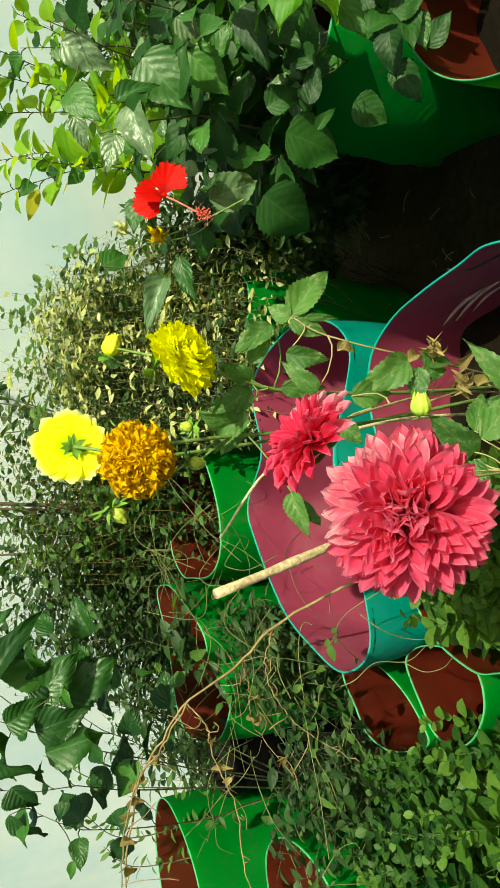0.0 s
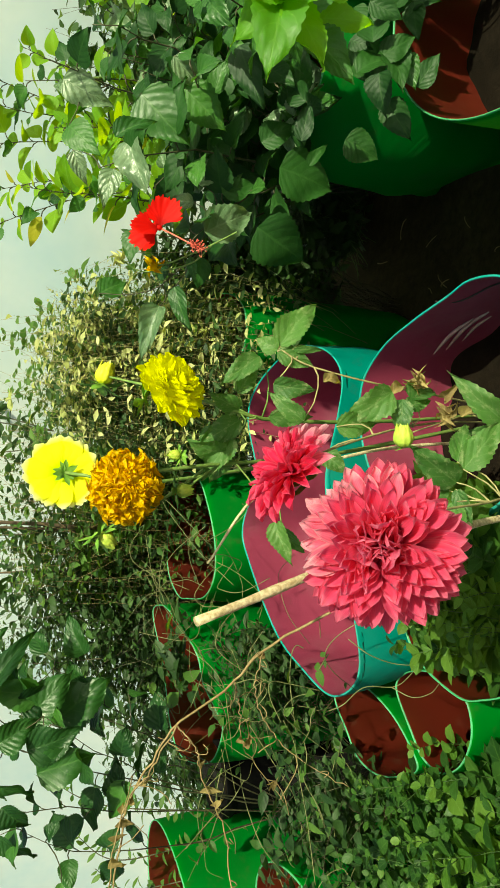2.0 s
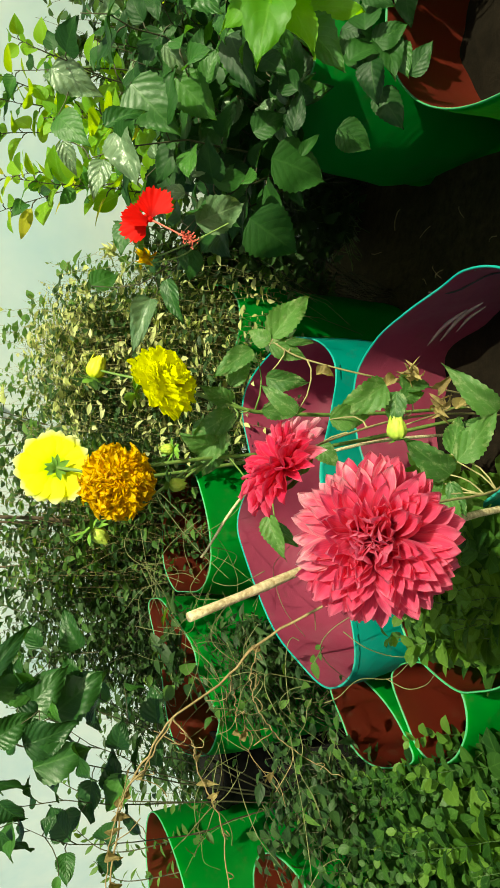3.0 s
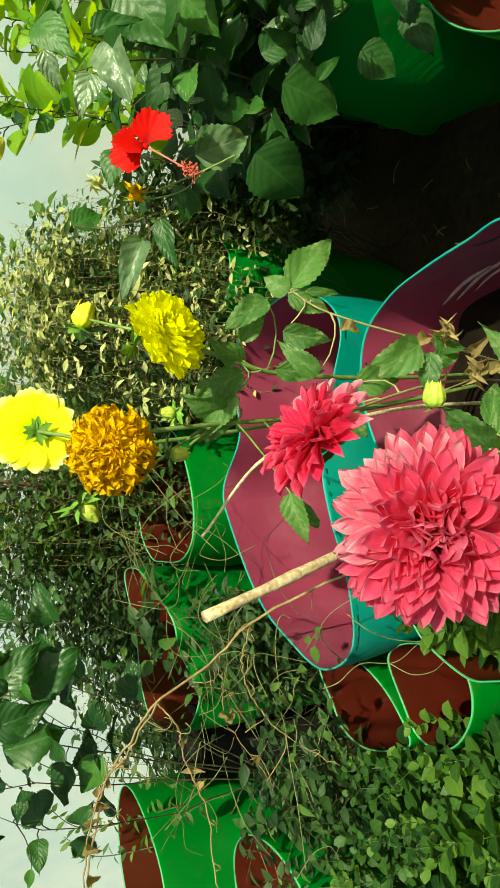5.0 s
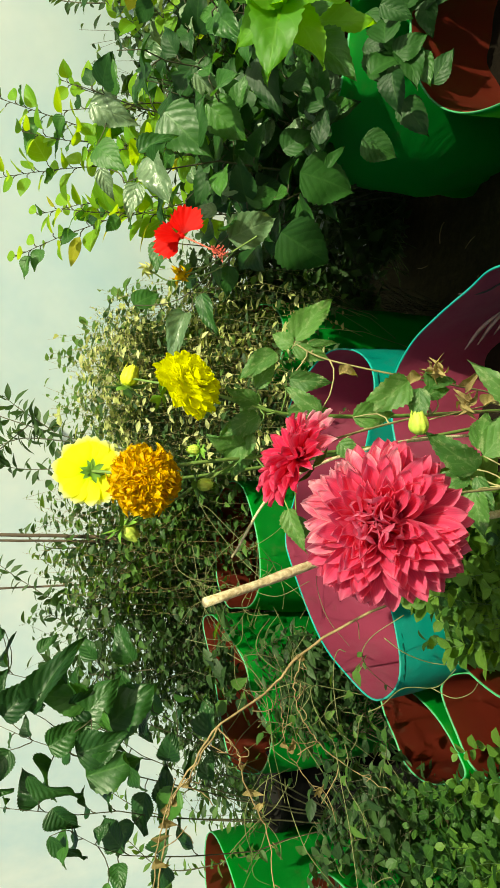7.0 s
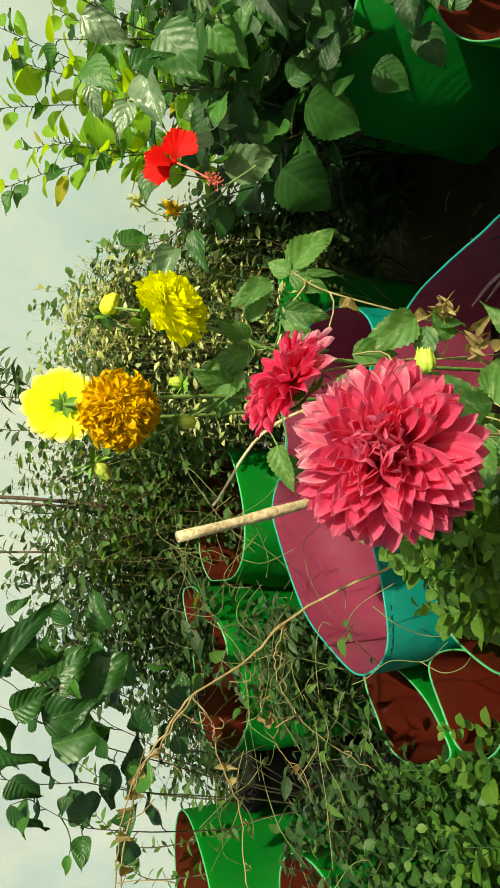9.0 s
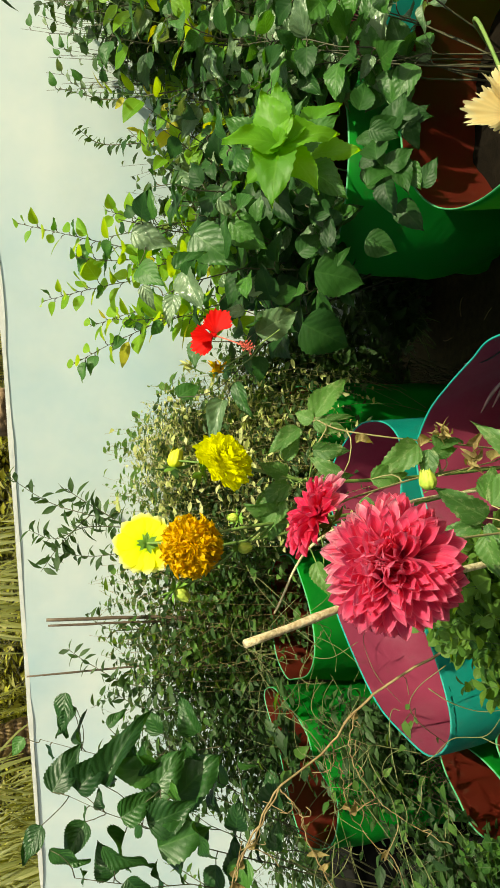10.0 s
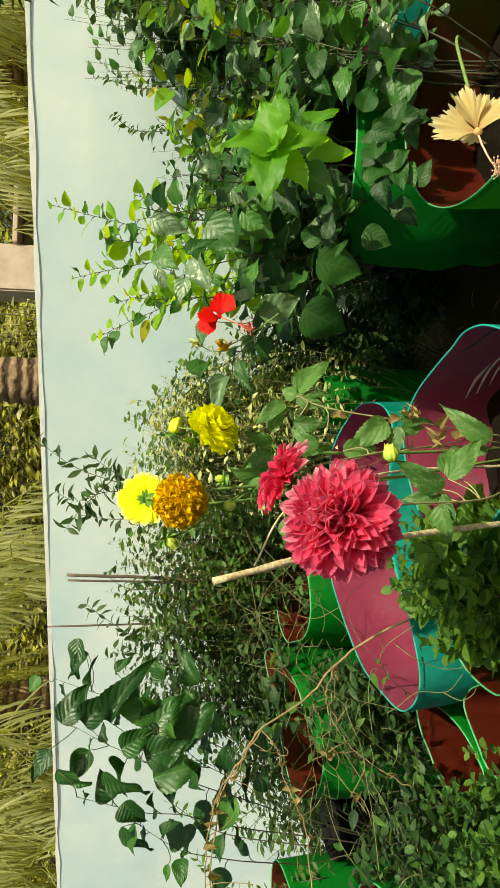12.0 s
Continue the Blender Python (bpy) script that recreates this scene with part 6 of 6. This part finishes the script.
M_PILLAR = flat_colour("pillar_plaster", (0.44, 0.34, 0.27), (0.56, 0.45, 0.36))
M_ROOF = flat_colour("dark_sheet", (0.12, 0.11, 0.09), (0.22, 0.20, 0.17))


def box_shape(lo, hi, bevel=0.01):
    bm = bmesh.new()
    bmesh.ops.create_cube(bm, size=1.0)
    for v in bm.verts:
        v.co = Vector([lo[k] + (v.co[k] + 0.5) * (hi[k] - lo[k]) for k in range(3)])
    bmesh.ops.bevel(bm, geom=list(bm.edges), offset=bevel, segments=2, affect='EDGES')
    return bm


def box_part(name, lo, hi, mat, parent, label="", bevel=0.01):
    bm = box_shape(lo, hi, bevel)
    me = bpy.data.meshes.new(name)
    bm.to_mesh(me)
    bm.free()
    me.materials.append(mat)
    return hang(name, me, parent, label=label)


shed = thing("shed", "pale plastered outbuilding with a dark sheet roof", "building", (3.0, 7.5, 0))
box_part("wall", (2.86, 7.4, 0), (3.42, 7.8, 3.0), M_PILLAR, shed, "pale pink plaster pillar", 0.02)
box_part("wall", (3.42, 7.7, 0), (4.1, 7.85, 2.28), M_ROOF, shed, "dark boarded wall", 0.01)
box_part("roof", (3.42, 7.35, 2.30), (4.2, 7.95, 2.36), M_PILLAR, shed, "pale sheet roof edge", 0.01)
herb("garden_bush", "sunlit bush beyond the wall", (2.2, 6.7, 0), (2.2, 6.7, 2.05), (0.30, 0.3, 0.5), 170, 14, T_OVAL, M_HAZY_LEAF, 0.10, 95, M_TWIG, thick=0.006)
herb("garden_bush", "tall hazy shrubbery behind the palms", (-2.0, 10.0, 0), (-1.5, 10.0, 2.2), (5.5, 0.8, 2.6), 1300, 30, T_LANCE, M_HAZY_LEAF, 0.17, 96, M_TWIG, thick=0.012)
herb("garden_bush", "tall hazy shrubbery farther along", (6.0, 9.5, 0), (6.5, 9.5, 2.2), (5.5, 0.8, 2.6), 1300, 30, T_LANCE, M_HAZY_LEAF, 0.17, 97, M_TWIG, thick=0.012)
herb("garden_bush", "tall hazy shrubbery behind the shed", (2.4, 10.4, 0), (2.4, 10.4, 2.2), (4.0, 0.7, 2.6), 1300, 30, T_LANCE, M_HAZY_LEAF, 0.17, 98, M_TWIG, thick=0.012)
